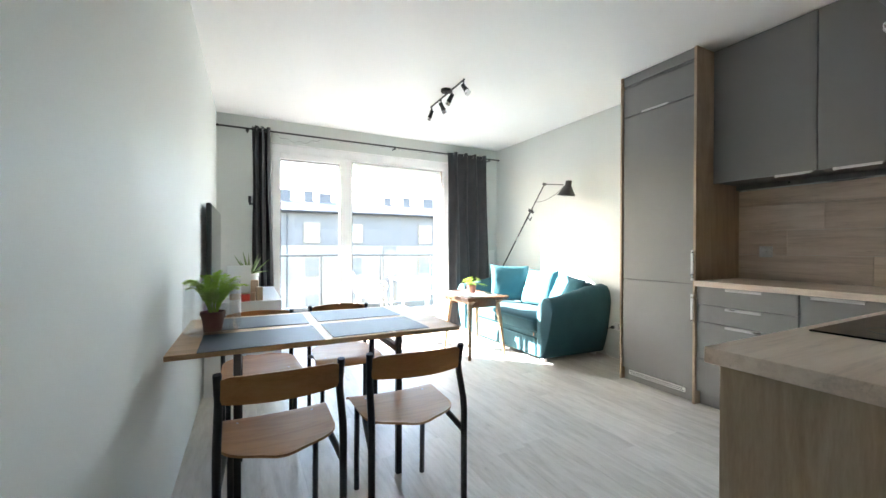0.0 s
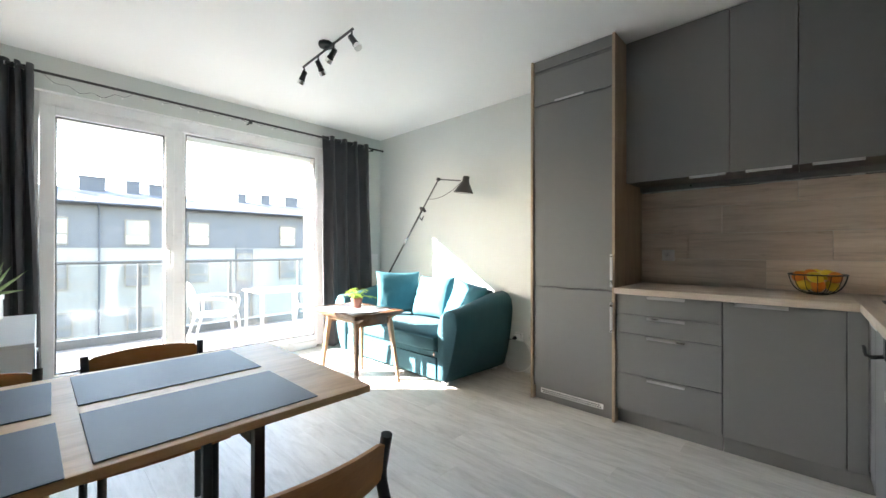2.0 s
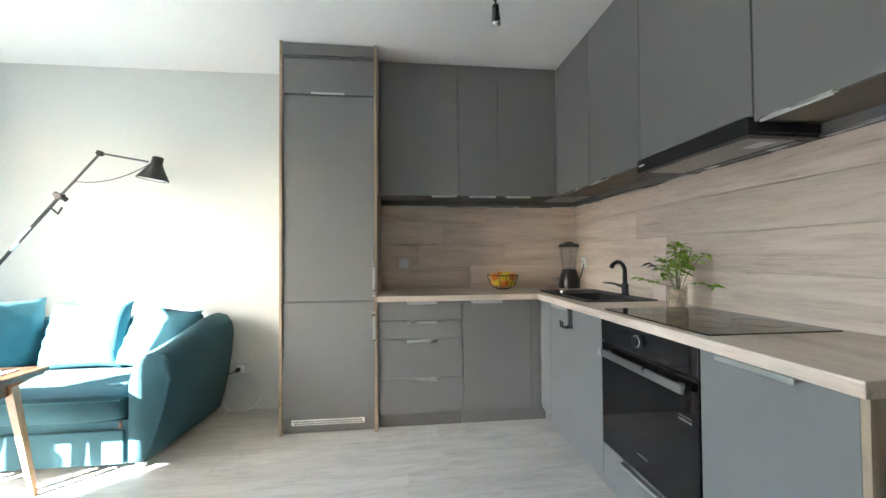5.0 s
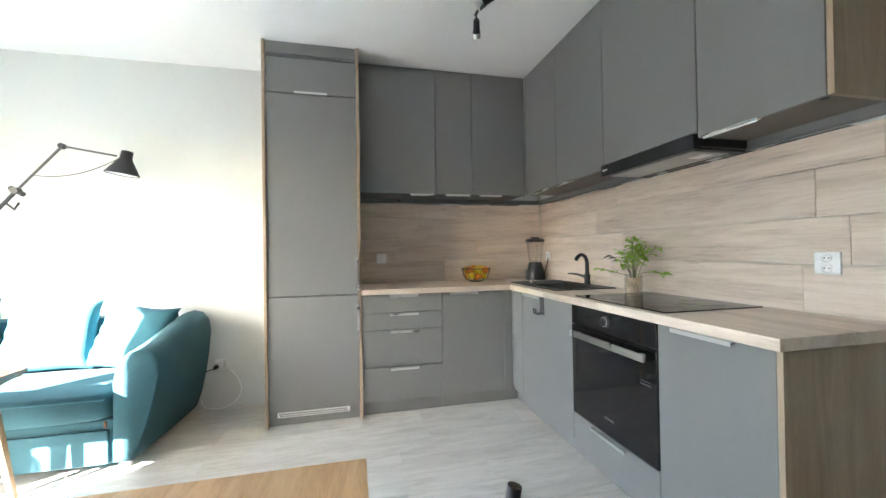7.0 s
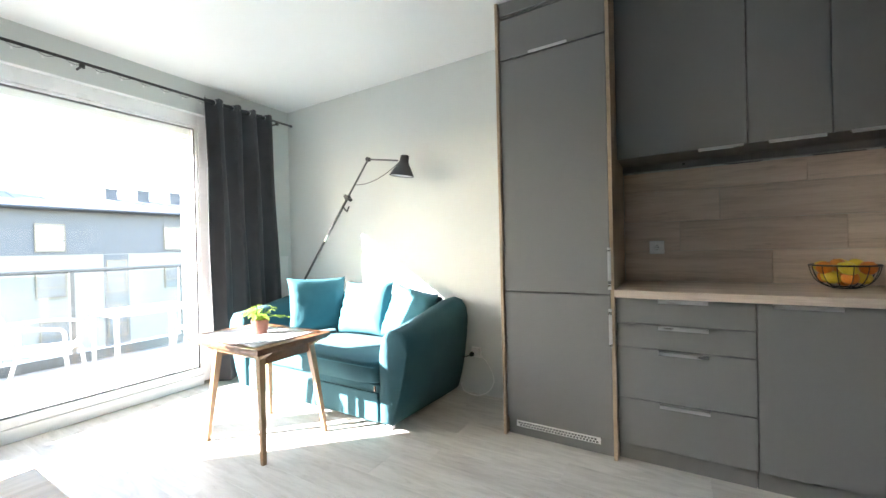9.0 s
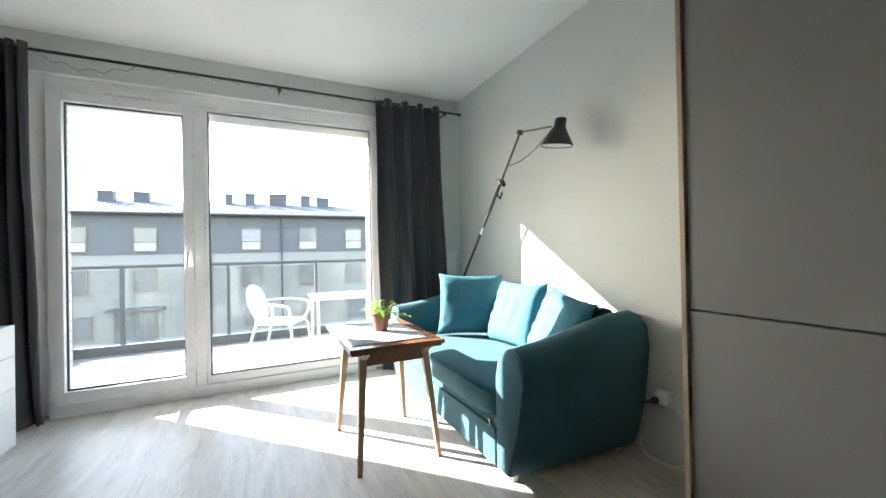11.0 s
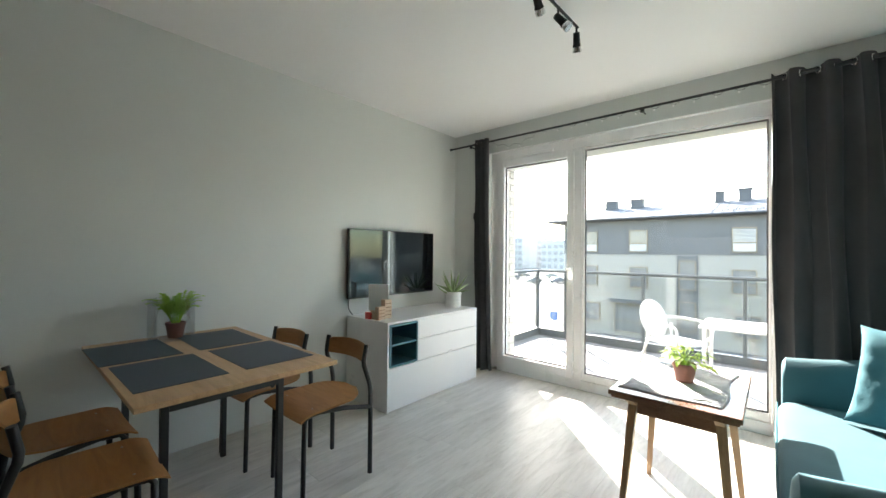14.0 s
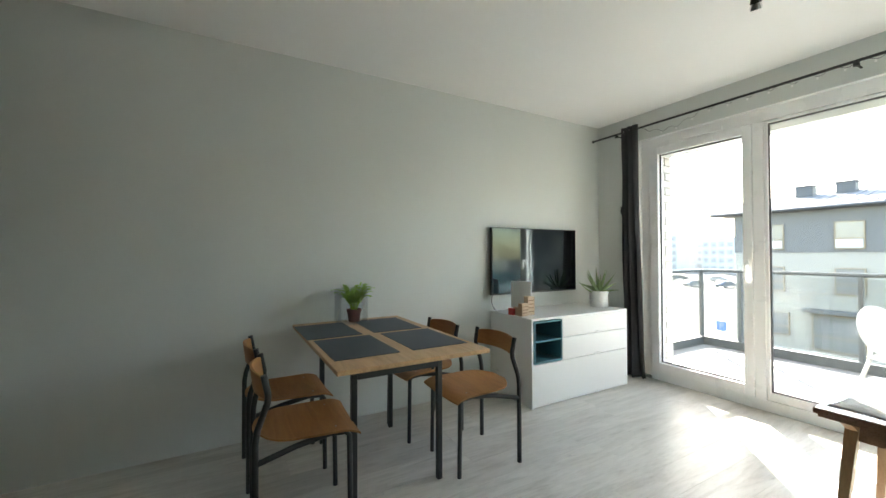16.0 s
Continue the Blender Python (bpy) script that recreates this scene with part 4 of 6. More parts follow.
pf.matrix_basis = pose(0.245, 3.665, SZ, 0, 0, 24)


def block(x0, x1, y0, y1, h, mat, label, turn=0.0, z=0.0):
    cx, cy = (x0 + x1) / 2, (y0 + y1) / 2
    bk = thing("wooden_block", (0, 0, 0), label, "toy block", "toy blocks on the sideboard")
    part("body", box(x0 - cx, x1 - cx, y0 - cy, y1 - cy, 0, h, 0.003), mat, bk)
    bm = bmesh.new()
    n = max(2, int(h / 0.026))
    for q in range(1, n):
        zz = h * q / n
        box(x1 - cx, x1 - cx + 0.0012, y0 - cy + 0.006, y1 - cy - 0.006, zz - 0.0025, zz + 0.0025, bm=bm)
    part("printed_bars", bm, WALNUT, bk)
    bk.matrix_basis = pose(cx, cy, SZ + z, 0, 0, turn)


block(0.262, 0.322, 3.508, 3.540, 0.055, RED, "small red cardboard box", 5)
block(0.322, 0.362, 3.530, 3.585, 0.065, BEECH, "pale wooden box beside a red one", -6)
block(0.366, 0.410, 3.525, 3.605, 0.105, BEECH, "stacked pale wooden block with printed bars", 8)
block(0.330, 0.388, 3.620, 3.690, 0.155, BEECH, "tall pale wooden block with printed bars", -4)

# curtain rod and curtains
RY, RZ = 4.905, 2.440
rod = thing("curtain_rod", (1.85, RY, RZ), "thin black metal curtain rod with ball ends", "curtain rod")
part("pole", tube([(0.02, RY, RZ), (3.66, RY, RZ)], 0.010, 12), BLACK_STEEL, rod, smooth=True)
for x in (0.015, 3.665):
    part("finial", lathe([(0, -0.016), (0.011, -0.012), (0.016, 0), (0.011, 0.012), (0, 0.016)], (x, RY, RZ), 14), BLACK_STEEL, rod, smooth=True)
for x in (0.30, 2.02, 3.50):
    bm = tube([(x, NY, RZ - 0.02), (x, RY, RZ - 0.02), (x, RY, RZ - 0.008)], 0.007, 8)
    add(bm, lathe([(0, -0.02), (0.016, -0.02), (0.016, 0.0), (0, 0.0)], (x, RY, RZ - 0.012), 12))
    part("bracket", bm, BLACK_STEEL, rod, smooth=True)


def curtain(x0, x1, folds, amp, seed, low0, low1):
    c = thing("curtain", ((x0 + x1) / 2, RY, 0.02), "charcoal grey eyelet curtain hanging in deep folds", "curtain", "window curtains")
    rg = random.Random(seed)
    nx, nz = folds * 14, 26
    ph = [rg.uniform(-0.5, 0.5) for _ in range(folds + 2)]
    bm = bmesh.new()
    grid = []
    for j in range(nz + 1):
        v = j / nz
        z = 0.02 + (2.475 - 0.02) * v
        row = []
        a0, a1 = low0 + (x0 - low0) * v ** 0.7, low1 + (x1 - low1) * v ** 0.7
        for i in range(nx + 1):
            u = i / nx
            w = u * folds + 0.06 * ph[int(u * folds)] * (1 - v)
            y = RY + amp * (0.75 + 0.35 * math.sin(3.1 * u * folds + seed) * (1 - v)) * math.sin(math.tau * w)
            y += 0.012 * math.sin(5 * v + 7 * u + seed) * (1 - v)
            x = a0 + (a1 - a0) * u + 0.010 * math.sin(math.tau * w * 2 + 1.3) + 0.006 * math.sin(9 * v + 11 * u)
            row.append(bm.verts.new((x, min(y, 4.952), z + 0.006 * math.cos(math.tau * w) * (1 if j in (0, nz) else 0))))
        grid.append(row)
    for j in range(nz):
        for i in range(nx):
            bm.faces.new((grid[j][i], grid[j][i + 1], grid[j + 1][i + 1], grid[j + 1][i]))
    cl = part("cloth", bm, CURTAIN, c, smooth=True)
    so = cl.modifiers.new("thickness", "SOLIDIFY")
    so.thickness = 0.0025
    for k in range(folds * 2):
        if k == 0:
            continue
        u = k / (folds * 2)
        x = x0 + (x1 - x0) * u
        part("eyelet", torus((x, RY, RZ), (0.9, 0.45 if k % 2 else -0.45, 0), 0.022, 0.004, 18, 6), CHROME, c, smooth=True)
    return c


curtain(0.345, 0.52, 3, 0.045, 2, 0.36, 0.585)
curtain(2.80, 3.43, 4, 0.052, 7, 2.83, 3.53)
tie = thing("curtain_tieback", (0.34, 4.93, 1.65), "small black tassel hook beside the curtain", "tieback")
bm = tube(arc((0.36, 4.99, 1.62), (0.31, 4.93, 1.60), (0.325, 4.95, 1.69), 10), 0.012, 8)
tube([(0.325, 4.95, 1.70), (0.33, 4.95, 1.60)], [0.016, 0.010], 8, bm=bm)
part("hook", bm, BLACK_STEEL, tie, smooth=True)

# string lights wound along the rod
sl = thing("string_lights", (1.7, RY, RZ), "thin wire of fairy lights wound along the rod", "string lights")
pts = []
for k in range(121):
    u = k / 120
    x = 0.55 + 2.30 * u
    sag = 0.075 * math.sin(math.pi * min(1, u / 0.24)) if u < 0.24 else 0.0
    pts.append((x, RY - 0.013 * math.cos(k * 0.9), RZ - sag - 0.012 + 0.013 * math.sin(k * 0.9)))
part("wire", tube(pts, 0.0015, 5), BLACK_PLASTIC, sl)
for k in range(4, 120, 7):
    p = Vector(pts[k]) + Vector((0, -0.006, -0.014))
    part("bulb", lathe([(0, -0.009), (0.005, -0.006), (0.006, 0.0), (0.004, 0.007), (0, 0.008)], p, 8), PLASTIC, sl, smooth=True)

# radiator behind the curtain
rd = thing("radiator", (3.4, 4.95, 0.35), "white steel panel radiator half hidden by the curtain", "radiator")
part("panel", box(3.10, 3.635, 4.962, 4.994, 0.18, 1.075, 0.006), WHITE, rd)
part("top_grille", box(3.095, 3.64, 4.958, 4.996, 1.075, 1.09, 0.003), WHITE, rd)
bm = tube([(3.5, 4.975, 0.18), (3.5, 4.975, 0.0)], 0.009, 10)
tube([(3.44, 4.975, 0.18), (3.44, 4.975, 0.0)], 0.009, 10, bm=bm)
part("pipes", bm, CHROME, rd, "pair of supply pipes")

# sofa
sf = thing("sofa", (3.25, 3.8, 0), "teal upholstered two-seat sofa with flared rounded arms", "sofa")


def arm(yi, sgn):
    """yi: inner face; sgn -1 for the arm whose outside is towards -y."""
    prof = [(0.0, 0.05), (0.0, 0.30), (0.0, 0.50), (0.02, 0.585), (0.065, 0.632), (0.12, 0.645), (0.175, 0.632), (0.21, 0.59), (0.222, 0.52), (0.20, 0.40), (0.165, 0.26), (0.125, 0.14), (0.085, 0.05)]
    loops = []
    for x, k, grow in ((2.858, 0.90, 0.95), (2.862, 0.96, 0.98), (2.876, 1.0, 1.0), (3.05, 1.0, 1.03), (3.25, 1.0, 1.09), (3.42, 1.0, 1.155), (3.55, 1.0, 1.185), (3.63, 1.0, 1.19), (3.655, 0.985, 1.18), (3.664, 0.94, 1.15)):
        c = (0.11, 0.34)
        lp = []
        for d, z in prof:
            dd, zz = c[0] + (d - c[0]) * k, c[1] + (z - c[1]) * k
            zz = 0.05 + (zz - 0.05) * grow if zz > 0.05 else 0.05
            if d > 0.06 and z < 0.5:
                dd += 0.04 * min(1.0, max(0.0, (x - 2.9) / 0.6)) * (0.5 - z) / 0.45
            lp.append((x, yi + sgn * dd, zz))
        loops.append(lp)
    return rings(loops)


part("arm", arm(3.105, -1), TEAL, sf, smooth=True)
part("arm", arm(4.505, 1), TEAL, sf, smooth=True)
prof = [(3.44, 0.06), (3.45, 0.40), (3.485, 0.60), (3.50, 0.70), (3.525, 0.745), (3.57, 0.762), (3.62, 0.748), (3.66, 0.705), (3.672, 0.62), (3.665, 0.35), (3.655, 0.06)]
part("back", rings([[(x, y, z) for x, z in prof] for y in (3.09, 3.5, 3.8, 4.1, 4.52)]), TEAL, sf, smooth=True)
part("base", box(2.885, 3.40, 3.107, 4.503, 0.045, 0.284, 0.012, seg=3), TEAL, sf)
part("front_panel", box(2.868, 2.888, 3.13, 4.48, 0.05, 0.232, 0.008), TEAL, sf)


def soft_box(x0, x1, y0, y1, z0, z1, r, puff):
    """A stuffed cushion: rounded box with a domed top."""
    bm = bmesh.new()
    loops = []
    cx, cy = (x0 + x1) / 2, (y0 + y1) / 2
    hx, hy = (x1 - x0) / 2, (y1 - y0) / 2
    def ring(inset, z, dome=0.0):
        pts = []
        m = 48
        for q in range(m):
            a = math.tau * q / m
            ca, sa = math.cos(a), math.sin(a)
            e = 0.22
            px = math.copysign(abs(ca) ** e, ca) * (hx - inset)
            py = math.copysign(abs(sa) ** e, sa) * (hy - inset)
            pts.append((cx + px, cy + py, z))
        return pts
    loops = [ring(r, z0), ring(r * 0.3, z0 + r * 0.3), ring(0, z0 + r), ring(-0.004, (z0 + z1) / 2), ring(0, z1 - r), ring(r * 0.35, z1 - r * 0.3), ring(r, z1)]
    for f in (0.25, 0.5, 0.75, 0.97):
        ins = r + (min(hx, hy) - r) * f
        loops.append(ring(ins, z1 + puff * (1 - (1 - f) ** 2)))
    return rings(loops)


part("seat_cushion", soft_box(2.835, 3.47, 3.110, 4.500, 0.288, 0.428, 0.022, 0.012), TEAL, sf, "thick teal seat cushion", smooth=True)
for x, y in ((2.93, 3.075), (3.60, 3.055), (2.93, 4.54), (3.60, 4.54)):
    part("foot", box(x - 0.02, x + 0.02, y - 0.02, y + 0.02, 0, 0.052, 0.003), PLASTIC, sf, "short pale foot")
part("cushion_piping", tube([(2.838, 3.125, 0.405), (2.832, 3.5, 0.408), (2.832, 4.1, 0.408), (2.838, 4.485, 0.405)], 0.005, 8), TEAL_P, sf, "stitched piping along the seat cushion", smooth=True)
part("zip_tab", box(2.836, 2.846, 3.118, 3.132, 0.255, 0.290, 0.002, seg=1), WALNUT, sf)


def pillow(m, w, h, d, seed):
    rg = random.Random(seed)
    bm = bmesh.new()
    n = 22
    sides = []
    for s in (1, -1):
        g = []
        for j in range(n + 1):
            row = []
            for i in range(n + 1):
                u, v = -1 + 2 * i / n, -1 + 2 * j / n
                pinch = 1 - 0.085 * (1 - abs(u) ** 3) * abs(v) ** 4 - 0.0
                pinch2 = 1 - 0.085 * (1 - abs(v) ** 3) * abs(u) ** 4
                t = max(0.0, (1 - u ** 4) * (1 - v ** 4)) ** 0.55
                wr = noise.noise(Vector((u * 3 + seed, v * 3, s * 2.0))) * 0.010 * (0.3 + t)
                cr = 0.009 * math.sin(18 * v + 4 * u + seed) * max(0, abs(u) - 0.6) * 2.5 * (1 - abs(v))
                row.append(bm.verts.new((u * w / 2 * pinch2, s * (d / 2 * t + 0.003 + (wr + cr) * min(1, t * 3)), v * h / 2 * pinch)))
            g.append(row)
        for j in range(n):
            for i in range(n):
                q = (g[j][i], g[j][i + 1], g[j + 1][i + 1], g[j + 1][i])
                bm.faces.new(q if s < 0 else tuple(reversed(q)))
        sides.append(g)
    A, B = sides
    rim = [(0, i) for i in range(n)] + [(j, n) for j in range(n)] + [(n, n - i) for i in range(n)] + [(n - j, 0) for j in range(n)]
    for a, b in zip(rim, rim[1:] + rim[:1]):
        bm.faces.new((A[a[0]][a[1]], B[a[0]][a[1]], B[b[0]][b[1]], A[b[0]][b[1]]))
    bmesh.ops.recalc_face_normals(bm, faces=bm.faces)
    o = part("sofa_cushion", bm, TEAL_P, smooth=True)
    o.matrix_basis = m
    return tagged(o, "plump square teal scatter cushion leaning on the sofa", "cushion", "scatter cushions")


pillow(pose(3.345, 4.19, 0.672, -15, 2, -27), 0.51, 0.48, 0.15, 1)
pillow(pose(3.462, 3.755, 0.648, -20, -2, -91), 0.53, 0.46, 0.15, 2)
pillow(pose(3.400, 3.262, 0.628, -22, 7, -104), 0.47, 0.44, 0.15, 3)

# floor lamp
fl = thing("floor_lamp", (3.46, 4.74, 0), "black jointed floor lamp leaning over the sofa", "lamp")
part("foot", lathe([(0, 0), (0.11, 0), (0.112, 0.008), (0.10, 0.018), (0.02, 0.022), (0, 0.022)], (3.46, 4.80, 0.0)), BLACK_STEEL, fl, smooth=True)
part("stand", tube([(3.46, 4.80, 0.02), (3.46, 4.80, 0.50)], 0.012, 12), BLACK_STEEL, fl, smooth=True)
P0, P1, P2, P3 = Vector((3.46, 4.80, 0.50)), Vector((3.502, 3.965, 1.598)), Vector((3.495, 3.710, 1.900)), Vector((3.495, 3.400, 1.847))
part("lower_pole", tube([P0, P1], 0.011, 12), BLACK_STEEL, fl, smooth=True)
m0 = P0.lerp(P1, 0.66)
part("grip", tube([m0, m0 + (P1 - P0).normalized() * 0.07], 0.0135, 12), CHROME, fl, "pale metal grip sleeve", smooth=True)
part("upper_pole", tube([P1, P2], 0.008, 10), LAMP_GREY, fl, smooth=True)
off = Vector((0, 0.02, 0.012))
part("joint", add(tube([P1 - Vector((0.02, 0, 0)), P1 + Vector((0.02, 0, 0))], 0.022, 14), tube([P1 - off * 2, P1 + off * 1.6], 0.016, 10)), BLACK_STEEL, fl, smooth=True)
j2 = P0.lerp(P1, 0.93)
part("clamp", tube([j2, j2 + Vector((0, -0.05, -0.045)), j2 + Vector((0, -0.075, 0.0))], 0.007, 8), BLACK_STEEL, fl, smooth=True)
part("elbow", tube([P2 - Vector((0.016, 0, 0)), P2 + Vector((0.016, 0, 0))], 0.018, 14), BLACK_STEEL, fl, smooth=True)
part("arm", tube([P2, P3], 0.007, 10), LAMP_GREY, fl, smooth=True)
ax = Vector((-0.12, 0.14, -0.98)).normalized()
A0 = Vector((3.540, 3.358, 1.893))
lp = []
for dd, r in ((0.0, 0.028), (0.005, 0.034), (0.055, 0.036), (0.075, 0.046), (0.165, 0.098), (0.172, 0.099), (0.168, 0.095), (0.08, 0.042), (0.06, 0.03)):
    c = A0 + ax * dd
    u = Vector((1, 0, 0))
    v = ax.cross(u)
    lp.append([c + (u * math.cos(math.tau * q / 28) + v * math.sin(math.tau * q / 28)) * r for q in range(28)])
shade = part("shade", rings(lp), BLACK_STEEL, fl, "black conical metal shade", smooth=True)
lp = []
for dd, r in ((0.082, 0.040), (0.164, 0.0905), (0.1675, 0.0935), (0.1675, 0.090), (0.086, 0.038)):
    c = A0 + ax * dd
    u = Vector((1, 0, 0))
    v = ax.cross(u)
    lp.append([c + (u * math.cos(math.tau * q / 28) + v * math.sin(math.tau * q / 28)) * r for q in range(28)])
part("lining", rings(lp, cap=False), WHITE, shade, "white enamel inside of the shade", smooth=True)
bl = []
for dd, r in ((0.07, 0.015), (0.09, 0.02), (0.12, 0.034), (0.145, 0.028), (0.157, 0.004)):
    c = A0 + ax * dd
    bl.append([c + (Vector((1, 0, 0)) * math.cos(math.tau * q / 16) + ax.cross(Vector((1, 0, 0))) * math.sin(math.tau * q / 16)) * r for q in range(16)])
part("bulb", rings(bl), PLASTIC, fl, smooth=True)
part("cord", tube(arc(P1.lerp(P2, 0.35), (3.47, 3.62, 1.66), P3 + Vector((0, -0.02, -0.01)), 16), 0.003, 6), BLACK_PLASTIC, fl, smooth=True)

# coffee table
CZ = 0.628
ct = thing("coffee_table", (2.45, 3.75, 0), "walnut mid-century side table with splayed tapered legs", "table")
part("tabletop", box(2.238, 2.735, 3.385, 4.125, CZ - 0.022, CZ, 0.004), WALNUT, ct)
part("lower_top", box(2.248, 2.725, 3.400, 4.110, CZ - 0.036, CZ - 0.0235, 0.003), WALNUT, ct)
part("apron", box(2.33, 2.65, 3.485, 3.503, CZ - 0.115, CZ - 0.037, 0.002), WALNUT, ct)
part("apron", box(2.33, 2.65, 3.897, 3.915, CZ - 0.115, CZ - 0.037, 0.002), WALNUT, ct)
for x in (2.308, 2.640):
    prof = ((3.405, CZ - 0.037), (3.475, CZ - 0.078), (3.935, CZ - 0.078), (4.105, CZ - 0.037))
    part("side_rail", rings([[(xx, y, z) for y, z in prof] for xx in (x, x + 0.032)]), LEG_WOOD, ct, "pale wooden rail with slanted ends")
for sx, bx in ((2.325, 2.282), (2.655, 2.708)):
    for sy, by in ((3.495, 3.425), (3.905, 3.975)):
        part("leg", tube([(bx, by, 0), (sx + (bx - sx) * 0.15, sy + (by - sy) * 0.15, CZ - 0.12), (sx, sy, CZ - 0.037)], [0.011, 0.018, 0.019], 4, square=True), LEG_WOOD, ct)
        part("corner_block", box(sx - 0.02, sx + 0.02, sy - 0.02, sy + 0.02, CZ - 0.060, CZ - 0.0365, 0.003), OAK_S, ct)
# cloth on it
bm = bmesh.new()
n = 34
g = []
for j in range(n + 1):
    row = []
    for i in range(n + 1):
        u, v = i / n, j / n
        x, y = 2.262 + 0.40 * u + 0.02 * v + 0.012 * math.sin(v * 7), 3.45 + 0.60 * v + 0.008 * math.sin(u * 9)
        e = min(u, v, 1 - u, 1 - v)
        fold = abs(noise.noise(Vector((x * 9, y * 7, 0.3)))) * 0.010 + abs(noise.noise(Vector((x * 30, y * 22, 1.7)))) * 0.005 * (0.4 + u)
        row.append(bm.verts.new((x, y, CZ + 0.003 + fold * min(1, e * 12 + 0.25))))
    g.append(row)
for j in range(n):
    for i in range(n):
        bm.faces.new((g[j][i], g[j][i + 1], g[j + 1][i + 1], g[j + 1][i]))
o = part("table_cloth", bm, NAPKIN, smooth=True)
so = o.modifiers.new("thickness", "SOLIDIFY")
so.thickness = 0.0025
tagged(o, "crumpled grey linen cloth lying on the table", "cloth")
pc = Vector((2.490, 3.735, CZ + 0.008))
pp = pot("potted_plant", pc, 0.038, 0.050, 0.088, TERRACOTTA, "small leafy green plant in a terracotta pot")
for k in range(52):
    a = rnd.uniform(0, math.tau)
    el = radians(rnd.uniform(22, 82))
    ln = rnd.uniform(0.04, 0.10)
    d = Vector((math.cos(a) * math.cos(el), math.sin(a) * math.cos(el), math.sin(el)))
    base = pc + Vector((d.x * 0.02, d.y * 0.02, 0.078))
    tip = base + d * ln
    bm = tube([base, base + d * ln * 0.5 + Vector((0, 0, 0.01)), tip], 0.0012, 4)
    leaf(bm, tip, (d.x + rnd.uniform(-0.3, 0.3), d.y + rnd.uniform(-0.3, 0.3), 0.1), (0, 0, 1), rnd.uniform(0.030, 0.055), rnd.uniform(0.016, 0.026), 0.5)
    part("leaf", bm, POTHOS, pp)
for s in (0, 1):
    pts = arc(pc + Vector((0.02, -0.02, 0.085)), pc + Vector((0.08, -0.02 - 0.04 * s, 0.125)), pc + Vector((0.12 + 0.03 * s, -0.03 - 0.05 * s, 0.075)), 10)
    bm = tube(pts, 0.0015, 4)
    for i in range(3, 11, 2):
        leaf(bm, pts[i], (0.6, rnd.uniform(-0.6, 0.6), 0), (0, 0, 1), 0.036, 0.018, 0.4)
    part("trailing_stem", bm, POTHOS, pp)


# ceiling spot bars
def spot_bar(m, angles):
    s = thing("ceiling_spotlight", (0, 0, 0), "black four-spot ceiling light bar with clear bulbs", "ceiling light", "ceiling spot bars")
    part("canopy", lathe([(0, 0), (0.05, 0), (0.05, -0.02), (0.044, -0.026), (0, -0.026)], (0, 0, 0)), BLACK_STEEL, s, smooth=True)
    part("bar", tube([(0, -0.36, -0.045), (0, 0.36, -0.045)], 0.008, 10), BLACK_STEEL, s, smooth=True)
    part("stem", tube([(0, 0, -0.02), (0, 0, -0.05)], 0.008, 10), BLACK_STEEL, s, smooth=True)
    for y, (a, t) in zip((-0.345, -0.115, 0.115, 0.345), angles):
        top = Vector((0, y, -0.05))
        piv = top + Vector((0.0, 0, -0.05))
        sp = part("spot", tube([top, piv], 0.006, 8), BLACK_STEEL, s, smooth=True)
        d = Vector((math.cos(radians(a)) * math.sin(radians(t)), math.sin(radians(a)) * math.sin(radians(t)), -math.cos(radians(t))))
        q = piv - d * 0.02
        part("socket_shell", tube([q, q + d * 0.004, q + d * 0.06, q + d * 0.075], [0.014, 0.018, 0.020, 0.024], 16), BLACK_STEEL, sp, smooth=True)
        part("bulb", tube([q + d * 0.0755, q + d * 0.095, q + d * 0.105], [0.022, 0.026, 0.025], 16), CHROME, sp, "clear reflector bulb", smooth=True)
    s.matrix_basis = m
    return s


spot_bar(pose(1.955, 3.325, H, 0, 0, -2), ((-60, 35), (100, 50), (20, 40), (110, 30)))
spot_bar(pose(2.25, 1.10, H, 0, 0, 92), ((-110, 58), (-20, 60), (60, 55), (-60, 58)))

# plug and cables by the sofa
pl = thing("power_plug", (3.66, 2.84, 0.33), "black plug with a black cable in the wall socket", "plug")
part("plug_body", tube([(3.655, 2.852, 0.320), (3.630, 2.852, 0.320), (3.618, 2.856, 0.316)], [0.018, 0.016, 0.008], 12), BLACK_PLASTIC, pl, smooth=True)
part("cord", tube(arc((3.620, 2.856, 0.316), (3.61, 2.93, 0.29), (3.67, 3.12, 0.24), 12), 0.004, 8), BLACK_PLASTIC, pl, smooth=True)
wc = thing("white_cable", (3.67, 2.78, 0.0), "thin white cable looping from socket to floor", "cable")
part("cord", tube(arc((3.688, 2.80, 0.31), (3.672, 2.69, 0.24), (3.672, 2.685, 0.125), 10) + arc((3.66, 2.70, 0.08), (3.64, 2.75, 0.008), (3.655, 2.86, 0.006), 10) + arc((3.66, 2.90, 0.010), (3.672, 2.97, 0.02), (3.685, 2.965, 0.075), 8), 0.0038, 8), PLASTIC, wc, smooth=True)

